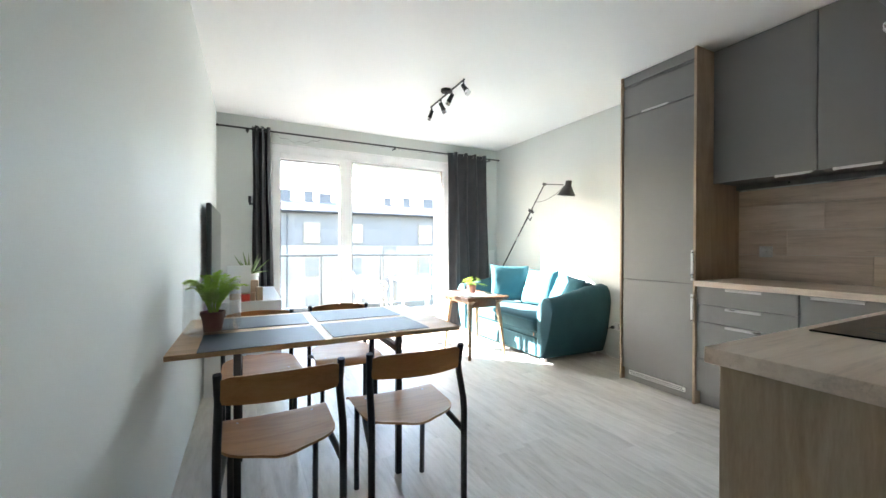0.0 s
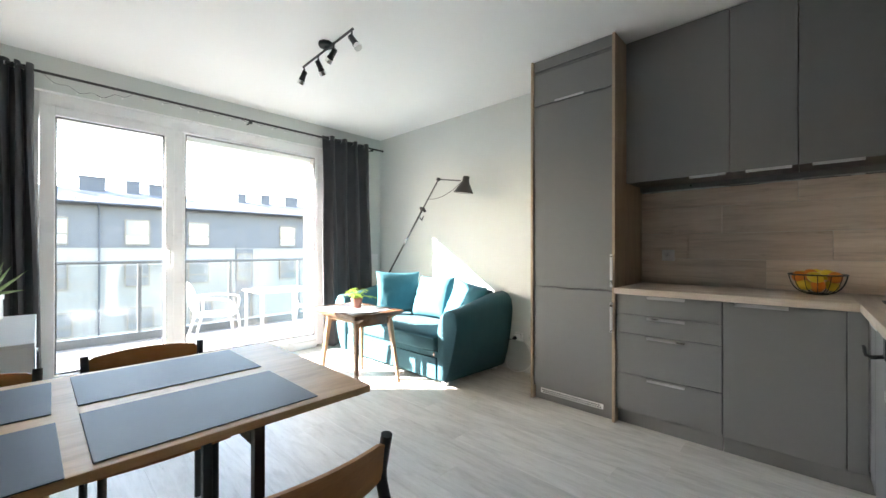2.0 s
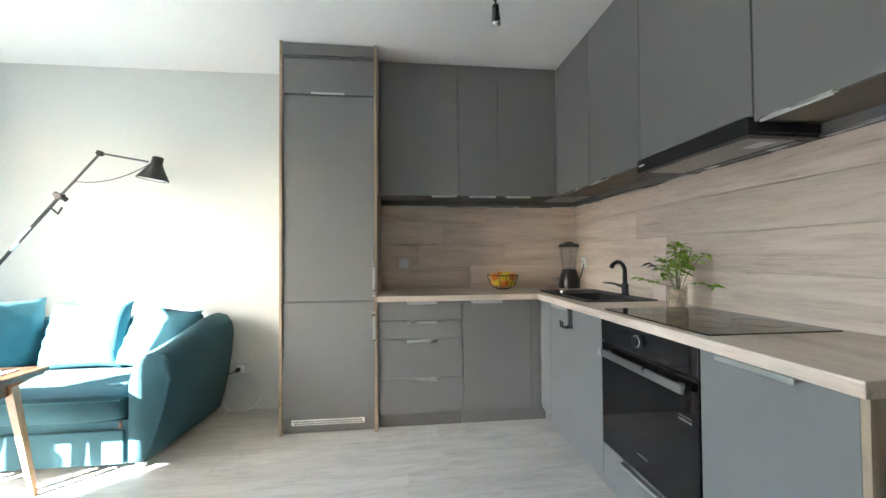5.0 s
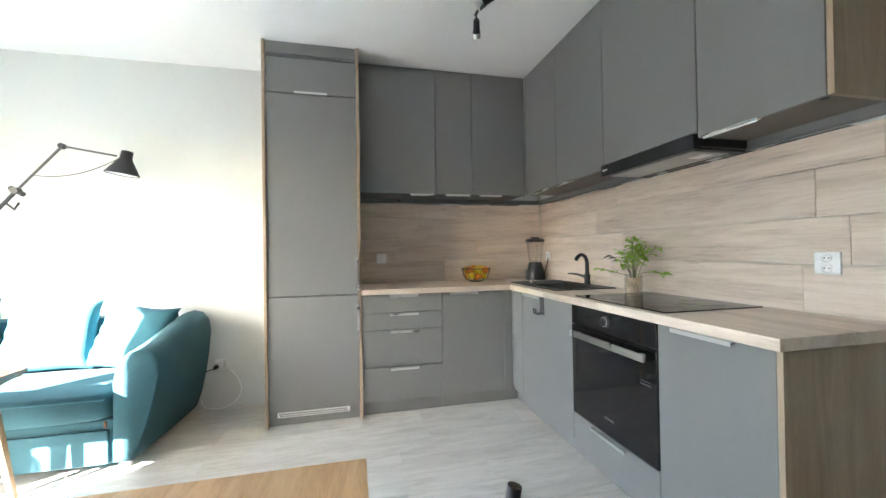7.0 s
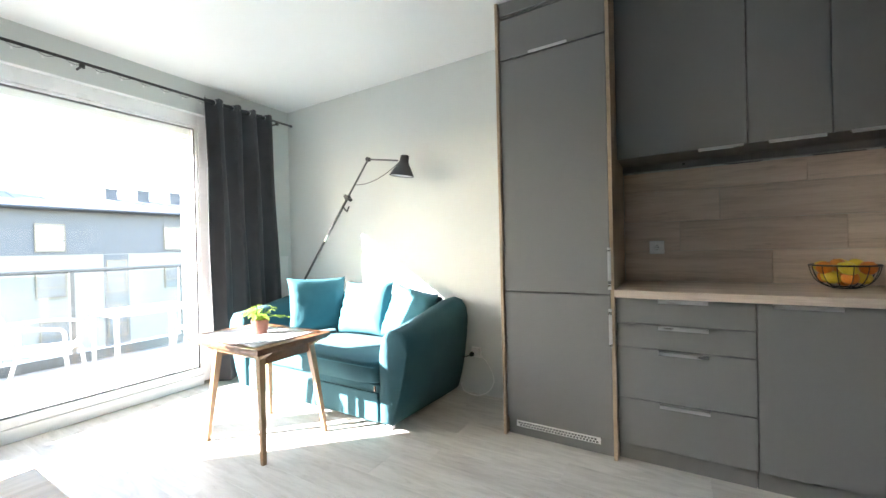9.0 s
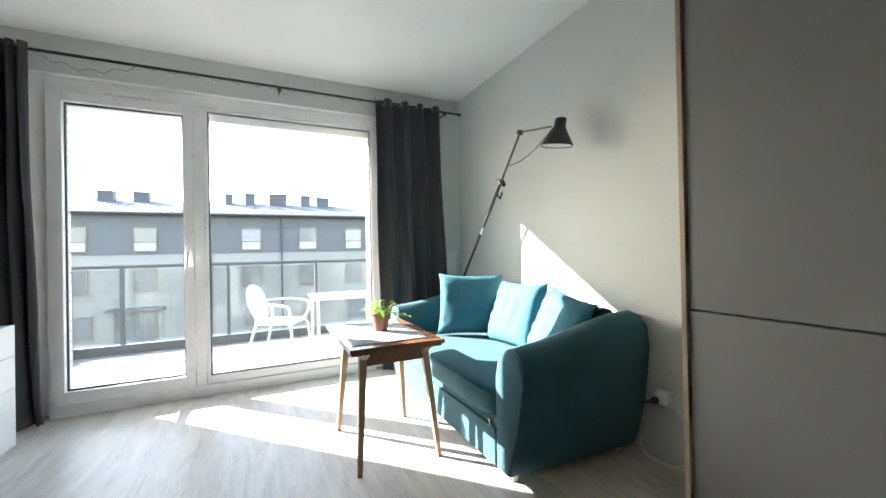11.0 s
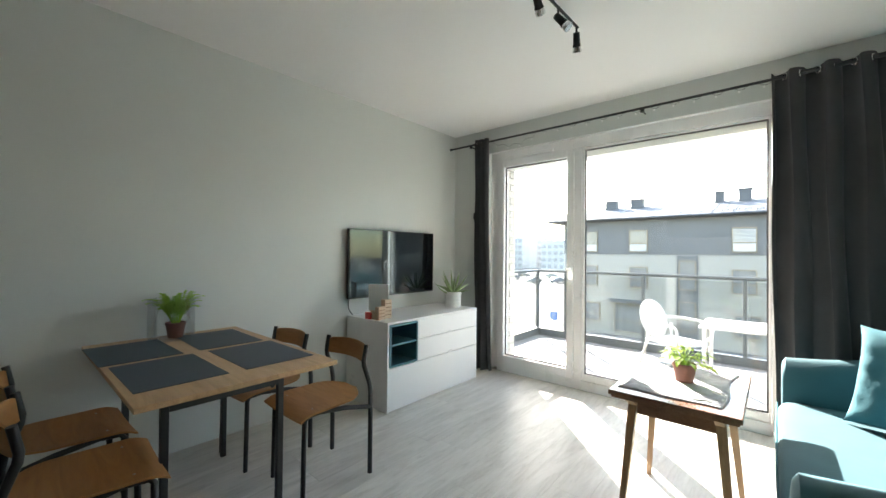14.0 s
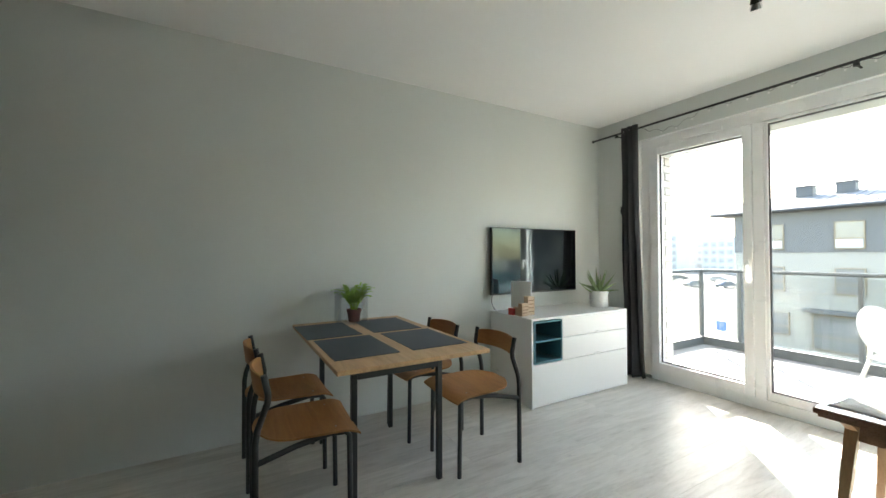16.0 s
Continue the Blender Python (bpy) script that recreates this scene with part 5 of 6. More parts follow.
ad = thing("plug_adapter", (3.66, 2.835, 0.325), "rounded white plug adapter in the wall socket", "adapter")
part("body", box(3.652, 3.688, 2.800, 2.868, 0.300, 0.362, 0.014, seg=3), PLASTIC, ad, smooth=True)
part("cup", torus((3.652, 2.842, 0.345), (1, 0, 0), 0.016, 0.002, 20, 6), PLASTIC, ad, smooth=True)
ts = thing("touch_switch", (EK - 0.05, 1.455, 1.604), "small round black switch on the pelmet", "switch")
part("button", tube([(EK - 0.049, 1.455, 1.604), (EK - 0.053, 1.455, 1.604)], 0.007, 12), BLACK_PLASTIC, ts, smooth=True)

# ---- on the worktop ----
bl = thing("blender", (3.60, 0.27, WZ), "black kitchen blender with a clear glass jug", "blender")
bx, by = 3.59, 0.262
part("motor_base", lathe([(0, 0), (0.085, 0), (0.088, 0.02), (0.080, 0.07), (0.062, 0.13), (0.055, 0.155), (0, 0.155)], (bx, by, WZ), 24), BLACK_PLASTIC, bl, smooth=True)
part("jug", lathe([(0.050, 0.158), (0.058, 0.165), (0.077, 0.335), (0.075, 0.335), (0.055, 0.168), (0.0, 0.164)], (bx, by, WZ), 28), GLASS, bl, smooth=True)
part("lid", lathe([(0, 0.333), (0.081, 0.333), (0.082, 0.352), (0.068, 0.362), (0.038, 0.365), (0.033, 0.376), (0, 0.376)], (bx, by, WZ), 24), BLACK_PLASTIC, bl, smooth=True)
part("jug_handle", tube(arc((bx - 0.066, by + 0.02, WZ + 0.31), (bx - 0.13, by + 0.03, WZ + 0.27), (bx - 0.055, by + 0.02, WZ + 0.19), 10), 0.007, 8), GLASS, bl, smooth=True)
dl = lathe([(0, 0), (0.02, 0), (0.018, 0.012), (0, 0.013)], seg=16)
bmesh.ops.rotate(dl, cent=(0, 0, 0), matrix=Matrix.Rotation(radians(-80), 3, "X"), verts=dl.verts)
bmesh.ops.translate(dl, vec=(bx + 0.03, by + 0.08, WZ + 0.07), verts=dl.verts)
part("speed_dial", dl, CHROME, bl, smooth=True)
part("cord", tube(arc((bx - 0.07, by - 0.04, WZ + 0.04), (bx - 0.14, by - 0.02, WZ + 0.06), (bx - 0.02, SY + 0.035, WZ + 0.19), 14), 0.004, 8), BLACK_PLASTIC, bl, smooth=True)

fb = thing("fruit_bowl", (3.52, 0.86, WZ), "round black wire fruit bowl", "bowl")
fx, fy = 3.585, 0.82
part("rim", torus((fx, fy, WZ + 0.112), (0, 0, 1), 0.122, 0.004, 36, 8), BLACK_STEEL, fb, smooth=True)
part("base_ring", torus((fx, fy, WZ + 0.004), (0, 0, 1), 0.045, 0.003, 28, 8), BLACK_STEEL, fb, smooth=True)
for k in range(14):
    a = math.tau * k / 14
    part("wire", tube(arc((fx + 0.045 * math.cos(a), fy + 0.045 * math.sin(a), WZ + 0.004), (fx + 0.112 * math.cos(a), fy + 0.112 * math.sin(a), WZ + 0.02), (fx + 0.122 * math.cos(a), fy + 0.122 * math.sin(a), WZ + 0.112), 8), 0.0018, 6), BLACK_STEEL, fb, smooth=True)
rf = random.Random(11)
k = 0
for ring_r, z, cnt in ((0.0, 0.042, 1), (0.064, 0.054, 6), (0.037, 0.112, 3), (0.082, 0.100, 6)):
    for q in range(cnt):
        a = math.tau * q / cnt + rf.uniform(-0.2, 0.2)
        lemon = k % 2 == 1
        r = 0.032
        p = (fx + ring_r * math.cos(a), fy + ring_r * math.sin(a), WZ + z)
        if lemon:
            bm = lathe([(0, -r * 1.25), (r * 0.25, -r * 1.15), (r * 0.75, -r * 0.7), (r * 0.95, 0), (r * 0.75, r * 0.7), (r * 0.25, r * 1.15), (0, r * 1.25)], seg=14)
            bmesh.ops.rotate(bm, cent=(0, 0, 0), matrix=Euler((rf.uniform(1, 2), 0, rf.uniform(0, 6))).to_matrix(), verts=bm.verts)
        else:
            bm = lathe([(0, -r), (r * 0.5, -r * 0.87), (r * 0.87, -r * 0.5), (r, 0), (r * 0.87, r * 0.5), (r * 0.5, r * 0.87), (0, r * 0.95)], seg=14)
        f = part("lemon" if lemon else "orange", bm, LEMON if lemon else ORANGE, smooth=True)
        f.location = p
        tagged(f, "ripe yellow lemon in the wire bowl" if lemon else "small ripe orange in the wire bowl", "fruit", "fruit in the bowl")
        k += 1

hp = thing("herb_pot", (2.36, 0.265, WZ), "sprigs of mint and basil standing in a paper-wrapped glass jar", "plant")
hx, hy = 2.36, 0.265
PAPER = plain("crumpled_wrap", (0.58, 0.43, 0.29), 0.45, var=0.3, scale=22, fine=60, bump=0.7, depth=0.006)
HERB_DARK = plain("wilted_leaf", (0.10, 0.09, 0.07), 0.5, var=0.25, scale=30, bump=0.05, spread=True)
wrap = part("wrap", lathe([(0, 0.004), (0.034, 0.004), (0.039, 0.02), (0.042, 0.075), (0.041, 0.088), (0.036, 0.086), (0.037, 0.070), (0, 0.066)], (hx, hy, WZ + 0.006), 24), PAPER, hp, "crumpled brown wrapping", smooth=True)
for v in wrap.data.vertices:
    a = math.atan2(v.co.y, v.co.x)
    k = 1 + 0.05 * math.sin(5 * a + 40 * v.co.z) + 0.03 * math.sin(11 * a - 30 * v.co.z)
    v.co.x *= k
    v.co.y *= k
jar_glass = part("jar", lathe([(0, 0), (0.040, 0), (0.046, 0.006), (0.048, 0.02), (0.048, 0.088), (0.044, 0.102), (0.043, 0.102), (0.0465, 0.088), (0.0465, 0.02), (0.0, 0.003)], (hx, hy, WZ + 0.006), 28), GLASS, hp, "clear glass jar", smooth=True)
jar_glass.visible_shadow = False
rh = random.Random(9)


def round_leaf(base, d, length, width, tilt=0.0):
    """A broad rounded leaf, dished along its midrib, with its stalk."""
    base, d = Vector(base), Vector(d).normalized()
    side = d.cross(Vector((0, 0, 1))).normalized()
    side = Matrix.Rotation(tilt, 3, d) @ side
    nrm = side.cross(d).normalized()
    bm = tube([base - d * 0.012, base + d * 0.004], 0.0011, 4)
    prev = None
    for i in range(7):
        f = i / 6
        w = width * 0.5 * max(0.03, math.sin(math.pi * min(1.0, 0.04 + f * 0.96) ** 0.8)) ** 0.7
        c = base + d * length * f - Vector((0, 0, 1)) * 0.28 * length * f * f
        row = [bm.verts.new(c + side * w * u + nrm * w * 0.32 * abs(u) ** 1.5) for u in (-1, -0.5, 0, 0.5, 1)]
        if prev:
            for q in range(4):
                bm.faces.new((prev[q], prev[q + 1], row[q + 1], row[q]))
        prev = row
    for v in bm.verts:
        v.co.y = max(v.co.y, SY + 0.016)
    return bm


# upright sprigs, each a bare stalk with pairs of leaves towards its tip
for k, (dx, dy, hgt, bare) in enumerate(((0.015, 0.0, 0.325, 0.5), (-0.035, 0.03, 0.305, 0.55), (-0.10, 0.0, 0.275, 0.65), (0.06, 0.02, 0.235, 0.65), (-0.075, 0.05, 0.235, 0.55), (0.03, 0.06, 0.21, 0.55), (-0.20, 0.02, 0.265, 0.8), (0.0, -0.04, 0.255, 0.5), (-0.05, 0.01, 0.315, 0.65), (-0.13, 0.045, 0.285, 0.7), (0.105, 0.01, 0.25, 0.85))):
    end = Vector((hx + dx, hy + dy, WZ + hgt))
    pts = arc((hx + dx * 0.15, hy + dy * 0.15, WZ + 0.07), (hx + dx * 0.35, hy + dy * 0.4, WZ + hgt * 0.72), end, 12)
    st_ = part("stem", tube(pts, 0.0016, 5), STEM, hp)
    for i in range(int(12 * bare), 13, 2 if k % 2 else 1):
        turn0 = i * 1.57 + k
        for q in range(2):
            b = turn0 + q * math.pi + rh.uniform(-0.3, 0.3)
            ln = rh.uniform(0.028, 0.046) * (1.0 if i < 12 else 0.75)
            part("leaf", round_leaf(pts[i] + Vector((math.cos(b), math.sin(b), 0.15)) * 0.012, (math.cos(b), math.sin(b), rh.uniform(-0.35, 0.45)), ln, ln * rh.uniform(0.72, 0.92), rh.uniform(-0.5, 0.5)), HERB, st_, smooth=True)
# thin sprigs that hang out to both sides
for end, mid, leaves, mat in (((hx + 0.30, hy + 0.02, WZ + 0.135), 0.115, (6, 9, 11, 12), HERB), ((hx - 0.27, hy + 0.03, WZ + 0.125), 0.15, (7, 11, 12), HERB), ((hx + 0.165, hy + 0.03, WZ + 0.215), 0.19, (8, 10, 12), HERB_DARK)):
    pts = arc((hx, hy, WZ + 0.10), (hx * 0.5 + end[0] * 0.5, hy + 0.01, WZ + mid), end, 12)
    st_ = part("trailing_stem", tube(pts, 0.0014, 5), STEM, hp)
    for i in leaves:
        for q in (-1, 1):
            ln = rh.uniform(0.028, 0.040)
            part("leaf", round_leaf(pts[i], (0.4 * (1 if end[0] > hx else -1), q, rh.uniform(-0.3, 0.3)), ln, ln * 0.75, rh.uniform(-0.6, 0.6)), mat, st_, smooth=True)

# ---- balcony ----
BX0, BX1, BY0, BY1, BZ = -0.08, 5.2, 5.34, 7.25, -0.05
setting("balcony_floor", box(BX0 - 0.05, BX1, BY0, BY1 + 0.06, -0.25, BZ), BALC_TILE, "pale balcony floor slab in sunlight", "balcony")
setting("outer_wall_above", box(-3.0, 8.0, 5.20, 5.34, H + 0.2, 6.0), FAC_WHITE, "outer house wall above the window", "wall")
kb = box(BX0 - 0.05, BX0 + 0.03, BY0, BY1 + 0.06, BZ, 0.06, 0.004)
box(BX0 + 0.03, BX1, BY1 - 0.02, BY1 + 0.06, BZ, 0.06, 0.004, bm=kb)
setting("balcony_kerb", kb, RAIL_METAL, "dark raised balcony edge", "kerb")
br = thing("balustrade", (2.5, BY1, 0.1), "glass balcony balustrade with anthracite metal posts and rail", "balustrade", kind="structure")
RZB = 0.98
bm = tube([(BX0 - 0.01, BY0, RZB), (BX0 - 0.01, BY1 + 0.02, RZB)], 0.022, 12)
tube([(BX0 - 0.02, BY1 + 0.02, RZB), (BX1, BY1 + 0.02, RZB)], 0.022, 12, bm=bm)
part("top_rail", bm, RAIL_METAL, br, smooth=True)
posts = [(BX0 - 0.01, BY1 + 0.02), (BX0 - 0.01, 5.45)] + [(x, BY1 + 0.02) for x in (0.38, 1.475, 2.57, 3.665, 4.76)]
for x, y in posts:
    part("post", box(x - 0.02, x + 0.02, y - 0.025, y + 0.025, 0.06, RZB - 0.015, 0.003), RAIL_METAL, br)
xs = [BX0 - 0.01, 0.38, 1.475, 2.57, 3.665, 4.76, BX1]
for x0, x1 in zip(xs, xs[1:]):
    g = part("glass_panel", box(x0 + 0.03, x1 - 0.03, BY1 + 0.016, BY1 + 0.024, 0.09, 0.94), RAIL_GLASS, br)
    g.visible_shadow = False
g = part("glass_panel", box(BX0 - 0.014, BX0 - 0.006, 5.50, BY1 - 0.02, 0.09, 0.94), RAIL_GLASS, br)
g.visible_shadow = False

# garden furniture
gt = thing("balcony_table", (2.6, 5.9, BZ), "white square metal balcony table", "table")
part("tabletop", box(2.33, 3.03, 5.47, 6.05, 0.625, 0.645, 0.006), GARDEN, gt)
for x in (2.37, 2.99):
    for y in (5.51, 6.01):
        part("leg", box(x - 0.014, x + 0.014, y - 0.014, y + 0.014, BZ, 0.625, 0.003), GARDEN, gt)


def garden_chair(m):
    c = thing("garden_chair", (0, 0, 0), "white plastic garden armchair with an oval back", "chair", "balcony chairs")
    part("seat", soft_box(-0.21, 0.21, -0.21, 0.21, 0.40, 0.425, 0.010, 0.004), GARDEN, c, smooth=True)
    lp = []
    for s in (0.0, 0.012):
        lp.append([(0.19 * math.cos(a), -0.20 - 0.12 * ((0.61 + 0.20 * math.sin(a)) - 0.41) / 0.40 - s, 0.61 + 0.20 * math.sin(a)) for a in (math.tau * q / 32 for q in range(32))])
    part("backrest", rings(lp), GARDEN, c, smooth=True)
    for sx in (-1, 1):
        part("arm", tube(arc((sx * 0.17, -0.25, 0.62), (sx * 0.29, -0.02, 0.64), (sx * 0.26, 0.18, 0.60), 8) + arc((sx * 0.26, 0.20, 0.58), (sx * 0.25, 0.22, 0.48), (sx * 0.20, 0.16, 0.41), 6), 0.014, 10), GARDEN, c, smooth=True)
        part("front_leg", tube([(sx * 0.19, 0.17, 0.405), (sx * 0.215, 0.20, 0.36), (sx * 0.235, 0.235, 0.0)], 0.014, 10), GARDEN, c, smooth=True)
        part("back_leg", tube([(sx * 0.17, -0.19, 0.56), (sx * 0.18, -0.19, 0.40), (sx * 0.22, -0.30, 0.0)], 0.014, 10), GARDEN, c, smooth=True)
    c.matrix_basis = m
    return c


gc = garden_chair(pose(2.06, 6.10, BZ, 0, 0, -118))
copy_thing(gc, pose(3.25, 5.85, BZ, 0, 0, 85))

# ---- outside ----
GZ = -6.2
setting("ground", box(-400, 400, 5.5, 900, GZ - 0.5, GZ), PAVING, "pale paved and sandy ground", "ground")
setting("ground_behind", box(-400, 400, -300, 5.5, GZ - 0.5, GZ - 0.002), PAVING, "pale paved ground", "ground")
rdm = box(-60, 60, 22.5, 28.5, GZ, GZ + 0.02)
setting("road", rdm, ASPHALT, "grey asphalt access road", "road")
setting("lawn", box(-10, 40, 29.5, 37.0, GZ, GZ + 0.06), GRASS, "dull green lawn before the house", "lawn")
setting("lower_house_wall", box(-1.2, 8, 5.2, 5.34, GZ, -0.25), FAC_WHITE, "outer house wall below the balcony", "wall")


def far_window(parent, x, z, w, h, blind=False, guard=False):
    wn = part("window", box(x - w / 2, x + w / 2, -0.06, 0.08, z, z + h), WIN_DARK, parent)
    f = 0.065
    bm = box(x - w / 2 - f, x - w / 2, -0.10, 0.05, z - f, z + h + f)
    box(x + w / 2, x + w / 2 + f, -0.10, 0.05, z - f, z + h + f, bm=bm)
    box(x - w / 2, x + w / 2, -0.10, 0.05, z + h, z + h + f, bm=bm)
    box(x - w / 2, x + w / 2, -0.14, 0.05, z - f, z, bm=bm)
    box(x - w / 2, x + w / 2, -0.09, 0.0, z + h * 0.36, z + h * 0.36 + 0.07, bm=bm)
    part("frame", bm, WIN_FRAME, wn)
    if guard:
        # opaque pale colour paints the sky's reflection on the guard glass
        part("guard_panel", box(x - w / 2 + 0.02, x + w / 2 - 0.02, -0.13, -0.105, z + 0.02, z + h * 0.34), FAC_FAR, wn, "glass guard panel painted pale as reflected sky")
    if blind:
        bm = bmesh.new()
        for k in range(10):
            box(x - w / 2, x + w / 2, -0.075, -0.062, z + h * (0.42 + 0.055 * k), z + h * (0.42 + 0.055 * k) + 0.05, bm=bm)
        part("blind", bm, FAC_FAR, wn)


hs = thing("apartment_building", (0, 0, 0), "long grey and white three-storey apartment house with a metal roof", "building")
LEN, DEP, EAVE, MIDZ = 52.0, 12.0, 10.75, 7.45     # heights over the ground
bm = box(0, LEN, 0, DEP, MIDZ, EAVE)
part("upper_wall", bm, FAC_GREY, hs, "grey rendered top storey")
part("lower_wall", box(0.05, LEN - 0.05, 0.05, DEP - 0.05, 0, MIDZ), FAC_WHITE, hs, "off-white rendered lower storeys")
# roof with standing seams
rise = 1.7
rb = bmesh.new()
O = 0.7
v = [rb.verts.new(p) for p in ((-1.6, -O, EAVE), (LEN + O, -O, EAVE), (LEN + O, DEP + O, EAVE), (-1.6, DEP + O, EAVE), (-1.6, DEP / 2, EAVE + rise), (LEN + O, DEP / 2, EAVE + rise),
                               (-1.6, -O, EAVE - 0.18), (LEN + O, -O, EAVE - 0.18), (LEN + O, DEP + O, EAVE - 0.18), (-1.6, DEP + O, EAVE - 0.18))]
for q in ((0, 1, 5, 4), (3, 4, 5, 2), (0, 4, 3, 9, 6), (1, 7, 8, 2, 5), (0, 6, 7, 1), (6, 9, 8, 7), (2, 8, 9, 3)):
    rb.faces.new([v[i] for i in q])
bmesh.ops.recalc_face_normals(rb, faces=rb.faces)
rf_ = part("roof", rb, ROOF, hs, "pale sheet metal roof")
sm = bmesh.new()
slope = rise / (DEP / 2 + O)
for k in range(74):
    x = -1.5 + k * 0.73
    rings([[(x - 0.02, -O, EAVE), (x + 0.02, -O, EAVE), (x + 0.02, -O, EAVE + 0.03), (x - 0.02, -O, EAVE + 0.03)],
           [(x - 0.02, DEP / 2, EAVE + rise), (x + 0.02, DEP / 2, EAVE + rise), (x + 0.02, DEP / 2, EAVE + rise + 0.03), (x - 0.02, DEP / 2, EAVE + rise + 0.03)]], bm=sm)
part("standing_seams", sm, ROOF, rf_)
sm = bmesh.new()
for k in range(150):
    x = -1.4 + k * 0.36
    for row in (0.5, 1.1):
        y = -O + row + 0.25 * (k % 2)
        z = EAVE + slope * (y + O)
        box(x - 0.05, x + 0.05, y - 0.02, y + 0.02, z, z + 0.06, bm=sm)
part("snow_guards", sm, ROOF, rf_)
for x, y, w, h in ((3.0, 5.0, 1.1, 0.75), (5.5, 5.0, 1.1, 0.75), (12.3, 5.0, 0.6, 0.85), (14.1, 5.0, 0.85, 0.95), (16.6, 5.0, 1.6, 1.0), (19.2, 5.0, 0.9, 0.95), (20.9, 5.0, 1.2, 0.8), (27.9, 5.0, 0.8, 0.75), (30.2, 5.0, 0.9, 0.85), (33.0, 5.0, 1.4, 0.9), (36.5, 5.0, 0.9, 0.9), (42.0, 5.0, 1.2, 0.9)):
    c = part("chimney", box(x - w / 2, x + w / 2, y - 0.4, y + 0.4, EAVE + 0.8, EAVE + slope * (y + O) + h), CHIM, rf_, "dark clad chimney stack")
    part("chimney_cap", box(x - w / 2 - 0.08, x + w / 2 + 0.08, y - 0.48, y + 0.48, EAVE + slope * (y + O) + h, EAVE + slope * (y + O) + h + 0.09), CHIM, c)
dsh = lathe([(0, 0), (0.25, 0.03), (0.42, 0.11), (0.40, 0.12), (0.24, 0.05), (0, 0.02)], seg=20)
bmesh.ops.rotate(dsh, cent=(0, 0, 0), matrix=Matrix.Rotation(radians(65), 3, "X"), verts=dsh.verts)
bmesh.ops.translate(dsh, vec=(31.6, 4.6, EAVE + slope * 5.3 + 1.2), verts=dsh.verts)
tube([(31.6, 4.6, EAVE + 1.0), (31.6, 4.6, EAVE + slope * 5.3 + 1.2)], 0.04, 6, bm=dsh)
part("satellite_dish", dsh, FAC_FAR, rf_, "pale round satellite dish")
part("gutter", tube([(-1.6, -O - 0.06, EAVE - 0.08), (LEN + O, -O - 0.06, EAVE - 0.08)], 0.09, 8), CHIM, rf_)
for x in (16.7, 33.0):
    part("downpipe", tube([(x, -O, EAVE - 0.1), (x + 0.1, -0.1, EAVE - 0.9), (x + 0.1, -0.1, 0)], 0.06, 8), CHIM, hs)
wx = (2.6, 6.95, 14.4, 19.0, 23.1, 30.65, 35.0, 40.0, 45.0)
for k, x in enumerate(wx):
    far_window(hs, x, 7.75, 1.4, 1.8, k in (2, 4, 6), True)
    far_window(hs, x, 4.55, 1.4, 1.75)
    if k not in (1, 5):
        far_window(hs, x + 0.2, 1.2, 1.5, 1.6)
for x in (10.7, 26.7, 42.5):
    st = part("stair_bay", box(x - 0.75, x + 0.75, -0.03, 0.3, 0.3, MIDZ - 0.05), FAC_GREY, hs, "grey stairwell bay")
    far_window(hs, x, 4.6, 1.1, 2.3)
    far_window(hs, x, 1.2, 1.1, 2.3)
part("entrance_canopy", box(4.6, 8.2, -0.8, 0.3, 3.1, 3.35), FAC_GREY, hs)
far_window(hs, 6.3, 0.5, 2.6, 2.4)
hs.matrix_basis = pose(-13.25, 38.95, GZ, 0, 0, -1.7)


def far_block(x, y, w, d, h, turn, cols):
    b = thing("distant_building", (0, 0, 0), "pale distant apartment block", "building", "distant blocks")
    part("wall", box(0, w, 0, d, 0, h), FAC_FAR, b)
    part("parapet", box(-0.2, w + 0.2, -0.2, d + 0.2, h, h + 0.5), FAC_FAR, b)
    st = int(h // 3)
    for r in range(st):
        for c in range(cols):
            xx = (c + 0.5) * w / cols
            part("window", box(xx - 0.9, xx + 0.9, -0.12, 0.1, r * 3 + 0.9, r * 3 + 2.5), FAR_PANE, b)
    b.matrix_basis = pose(x, y, GZ, 0, 0, turn)


for q, (a, dist, w, h, c) in enumerate(((-34.5, 190, 15, 15, 5), (-30.2, 195, 11, 15, 4), (-27.2, 215, 13, 16, 5), (-24.4, 180, 12, 13, 4), (-39.5, 185, 18, 14, 6), (-45.5, 180, 18, 15, 6))):
    far_block(2.5 + dist * math.sin(radians(a)) - w / 2, dist * math.cos(radians(a)), w, 14, h, (q % 3 - 1) * 9, c)


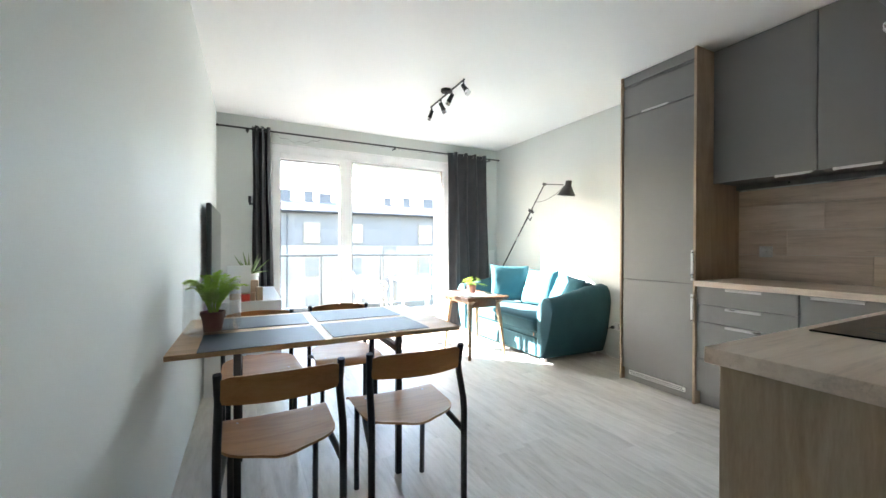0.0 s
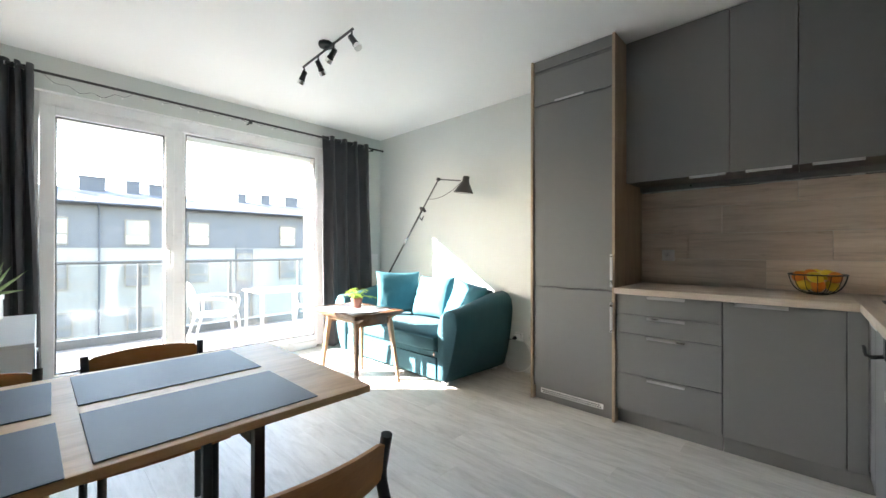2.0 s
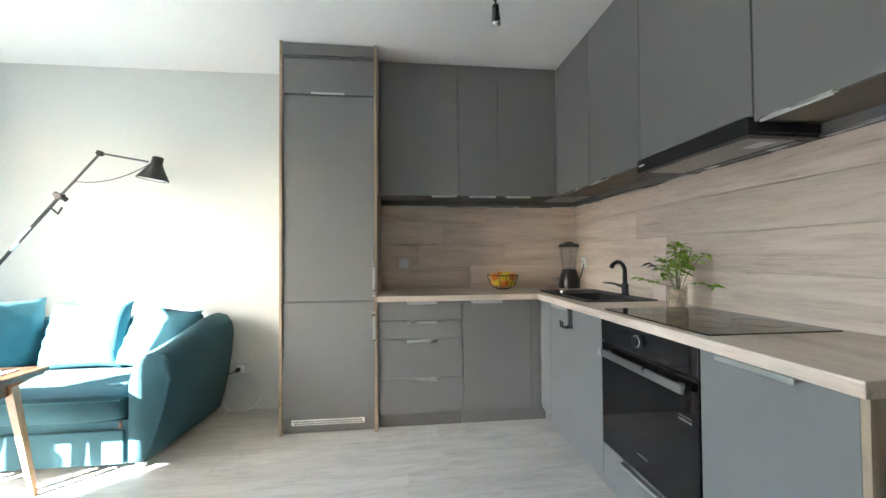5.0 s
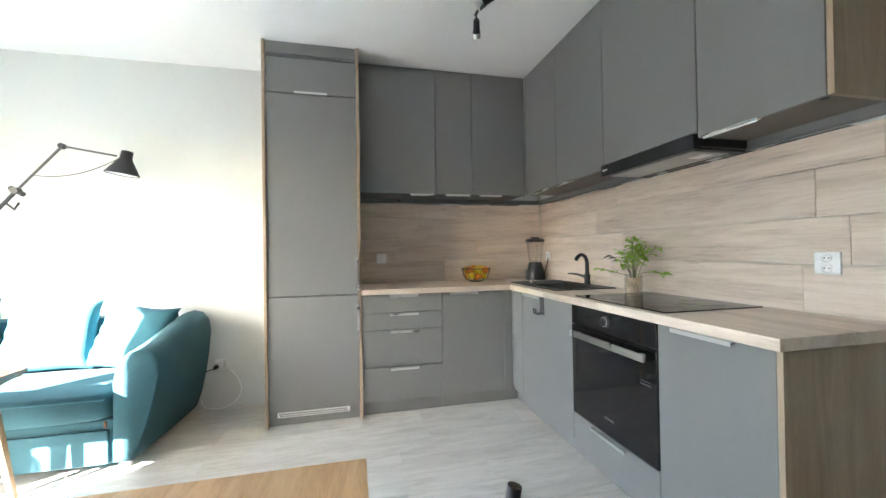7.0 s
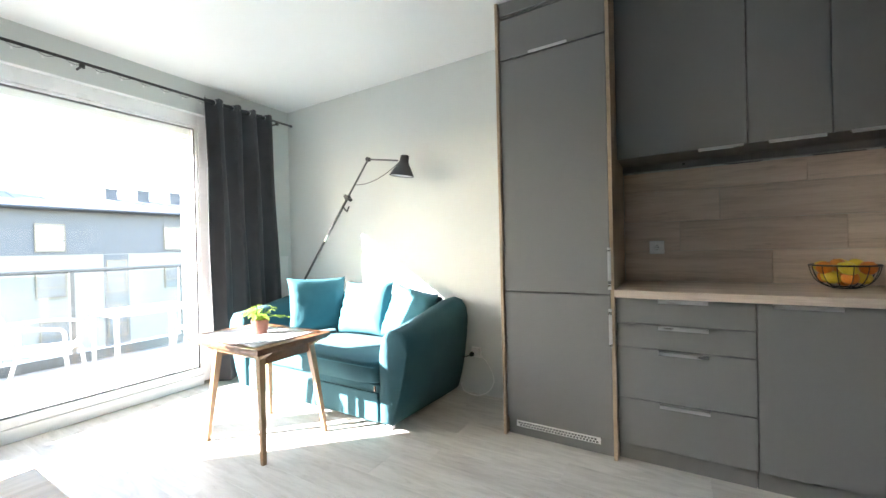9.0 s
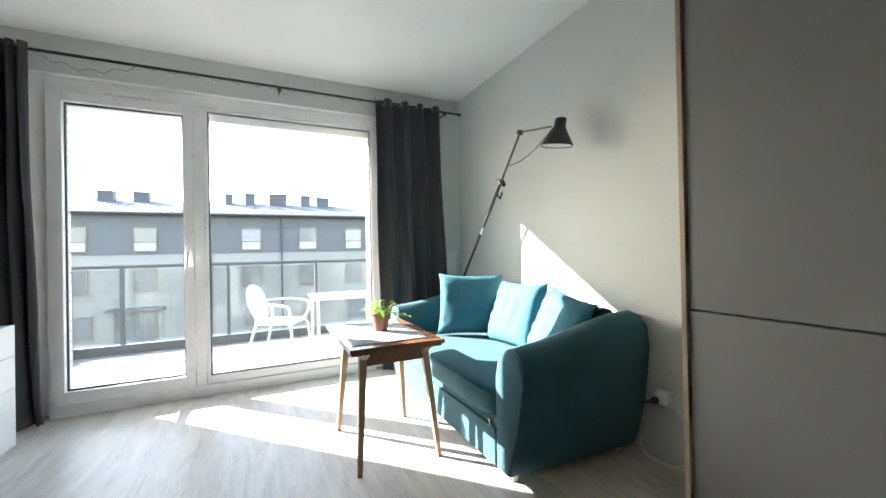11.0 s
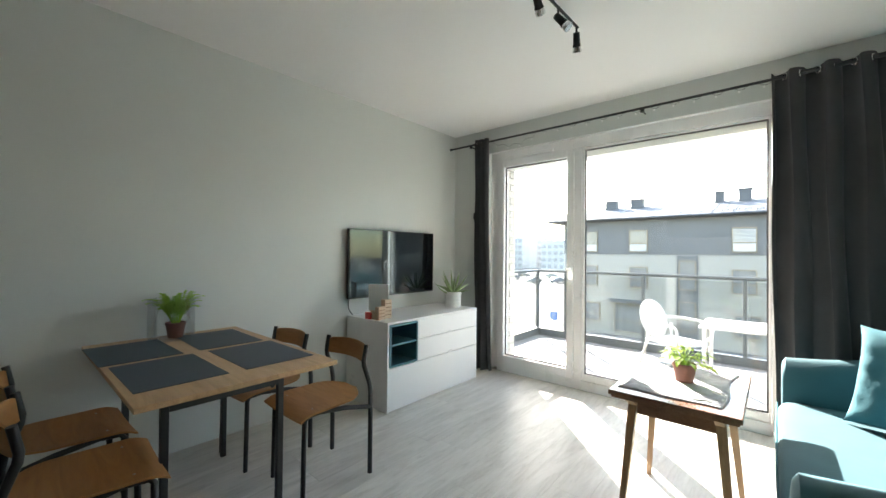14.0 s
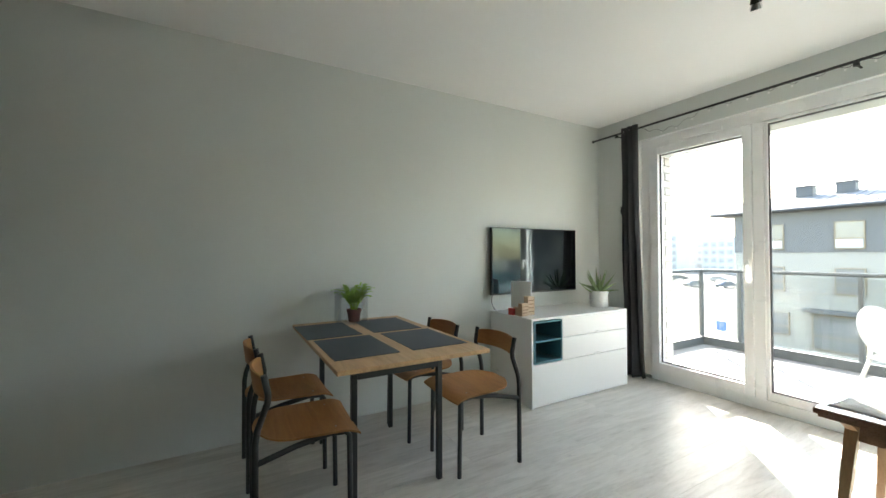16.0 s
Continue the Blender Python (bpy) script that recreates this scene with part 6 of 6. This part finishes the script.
def car(x, y, turn, paint, label):
    c = thing("parked_car", (0, 0, 0), label, "car", "parked cars")
    prof = [(-2.1, 0.35), (-2.15, 0.75), (-1.9, 0.95), (-1.2, 1.42), (0.5, 1.45), (1.25, 0.98), (2.0, 0.82), (2.15, 0.6), (2.1, 0.35)]
    lp = []
    for yy, k in ((-0.86, 0.94), (-0.80, 1.0), (0.80, 1.0), (0.86, 0.94)):
        lp.append([(px, yy, 0.35 + (pz - 0.35) * k) for px, pz in prof])
    part("body", rings(lp), paint, c, smooth=True)
    bm = rings([[(-1.45, yy, 1.0), (-1.1, yy, 1.36), (0.42, yy, 1.38), (0.95, yy, 1.0)] for yy in (-0.872, 0.872)])
    part("side_windows", bm, WIN_DARK, c)
    for px in (-1.35, 1.35):
        for py in (-0.8, 0.8):
            w = tube([(px, py - 0.1, 0.32), (px, py + 0.1, 0.32)], 0.32, 16)
            t = part("wheel", w, RUBBER, c, smooth=True)
            part("rim", tube([(px, py - 0.11, 0.32), (px, py + 0.11, 0.32)], 0.19, 12), STEEL, t, smooth=True)
    c.matrix_basis = pose(x, y, GZ, 0, 0, turn)


for px, py, turn, paint, label in ((-44, 92, 75, CAR_A, "silver car parked on the far lot"), (-39, 95, 80, CAR_B, "blue-grey car parked on the far lot"),
                                   (-54, 98, 78, CAR_A, "silver car parked on the far lot"), (-58, 112, 12, CAR_B, "blue-grey car parked on the far lot"),
                                   (-49, 114, 8, CAR_A, "silver car parked on the far lot")):
    car(px, py, turn, paint, label)

ps = thing("parking_sign", (-11.1, 31.9, GZ), "blue parking sign with a white letter on a post", "sign")
part("post", tube([(-11.1, 31.94, GZ), (-11.1, 31.94, GZ + 2.6)], 0.04, 8), STEEL, ps)
part("plate", box(-11.42, -10.78, 31.88, 31.91, GZ + 1.95, GZ + 2.6, 0.01), SIGN_BLUE, ps)
cu_ = bpy.data.curves.new("letter", "FONT")
cu_.body, cu_.size, cu_.extrude, cu_.align_x = "P", 0.62, 0.004, "CENTER"
tmp = bpy.data.objects.new("letter", cu_)
me = bpy.data.meshes.new_from_object(tmp)
me.materials.append(FAC_FAR)
lt = new("letter", me)
lt.parent = ps
lt.matrix_basis = pose(0, -0.03, 2.05, 90, 0, 0)

# ---- bricks of the outer reveal ----
bw = setting("brick_pier", box(0.40, 0.548, 5.128, 5.42, 0.0, 2.9), MORTAR, "cream brick clad pier beside the balcony door", "wall")
shared = {}
for r in range(38):
    z = 0.01 + r * 0.075
    cuts = (5.130, 5.250, 5.425) if r % 2 else (5.130, 5.185, 5.305, 5.425)
    for y0, y1 in zip(cuts, cuts[1:]):
        key = round(y1 - y0, 3)
        if key not in shared:
            b = box(-0.006, 0.010, -(y1 - y0) / 2 + 0.005, (y1 - y0) / 2 - 0.005, -0.0325, 0.0325, 0.002, seg=1)
            m_ = bpy.data.meshes.new("brick")
            b.to_mesh(m_)
            b.free()
            m_.materials.append(BRICK)
            shared[key] = m_
        o = new("brick", shared[key])
        o.parent = bw
        o.location = (0.548, (y0 + y1) / 2, z + 0.0375)

rw = setting("brick_pier", box(2.845, 2.99, 5.128, 5.42, 0.0, 2.9), MORTAR, "cream brick clad pier beside the fixed window", "wall")
for o_ in [c_ for c_ in bw.children]:
    o = new("brick", o_.data)
    o.parent = rw
    o.location = (2.845, o_.location.y, o_.location.z)
    o.rotation_euler = (0, 0, math.pi)

# ---- floor planks ----
PWD, PLN = 0.193, 1.285
shared = {}
rp = random.Random(3)
col = 0
x = -0.02
while x < EK + 0.05:
    x1 = min(x + PWD, EK + 0.06)
    y = HALL_Y - 0.05 - rp.uniform(0, PLN)
    while y < 5.045:
        ya, yb = max(y, HALL_Y), min(y + PLN, 5.043)
        if yb - ya > 0.02:
            key = (round(x1 - x, 3), round(yb - ya, 3))
            if key not in shared:
                hx_, hy_ = (x1 - x) / 2 - 0.0002, (yb - ya) / 2 - 0.0002
                b = rings([[(-hx_, -hy_, -0.010), (hx_, -hy_, -0.010), (hx_, hy_, -0.010), (-hx_, hy_, -0.010)],
                           [(-hx_, -hy_, -0.0006), (hx_, -hy_, -0.0006), (hx_, hy_, -0.0006), (-hx_, hy_, -0.0006)],
                           [(-hx_ + 0.0006, -hy_ + 0.0006, 0), (hx_ - 0.0006, -hy_ + 0.0006, 0), (hx_ - 0.0006, hy_ - 0.0006, 0), (-hx_ + 0.0006, hy_ - 0.0006, 0)]])
                m_ = bpy.data.meshes.new("plank")
                b.to_mesh(m_)
                b.free()
                m_.materials.append(PLANK)
                shared[key] = m_
            o = new("plank", shared[key])
            o.parent = floor
            o.location = ((x + x1) / 2, (ya + yb) / 2, 0)
        y += PLN
    x += PWD
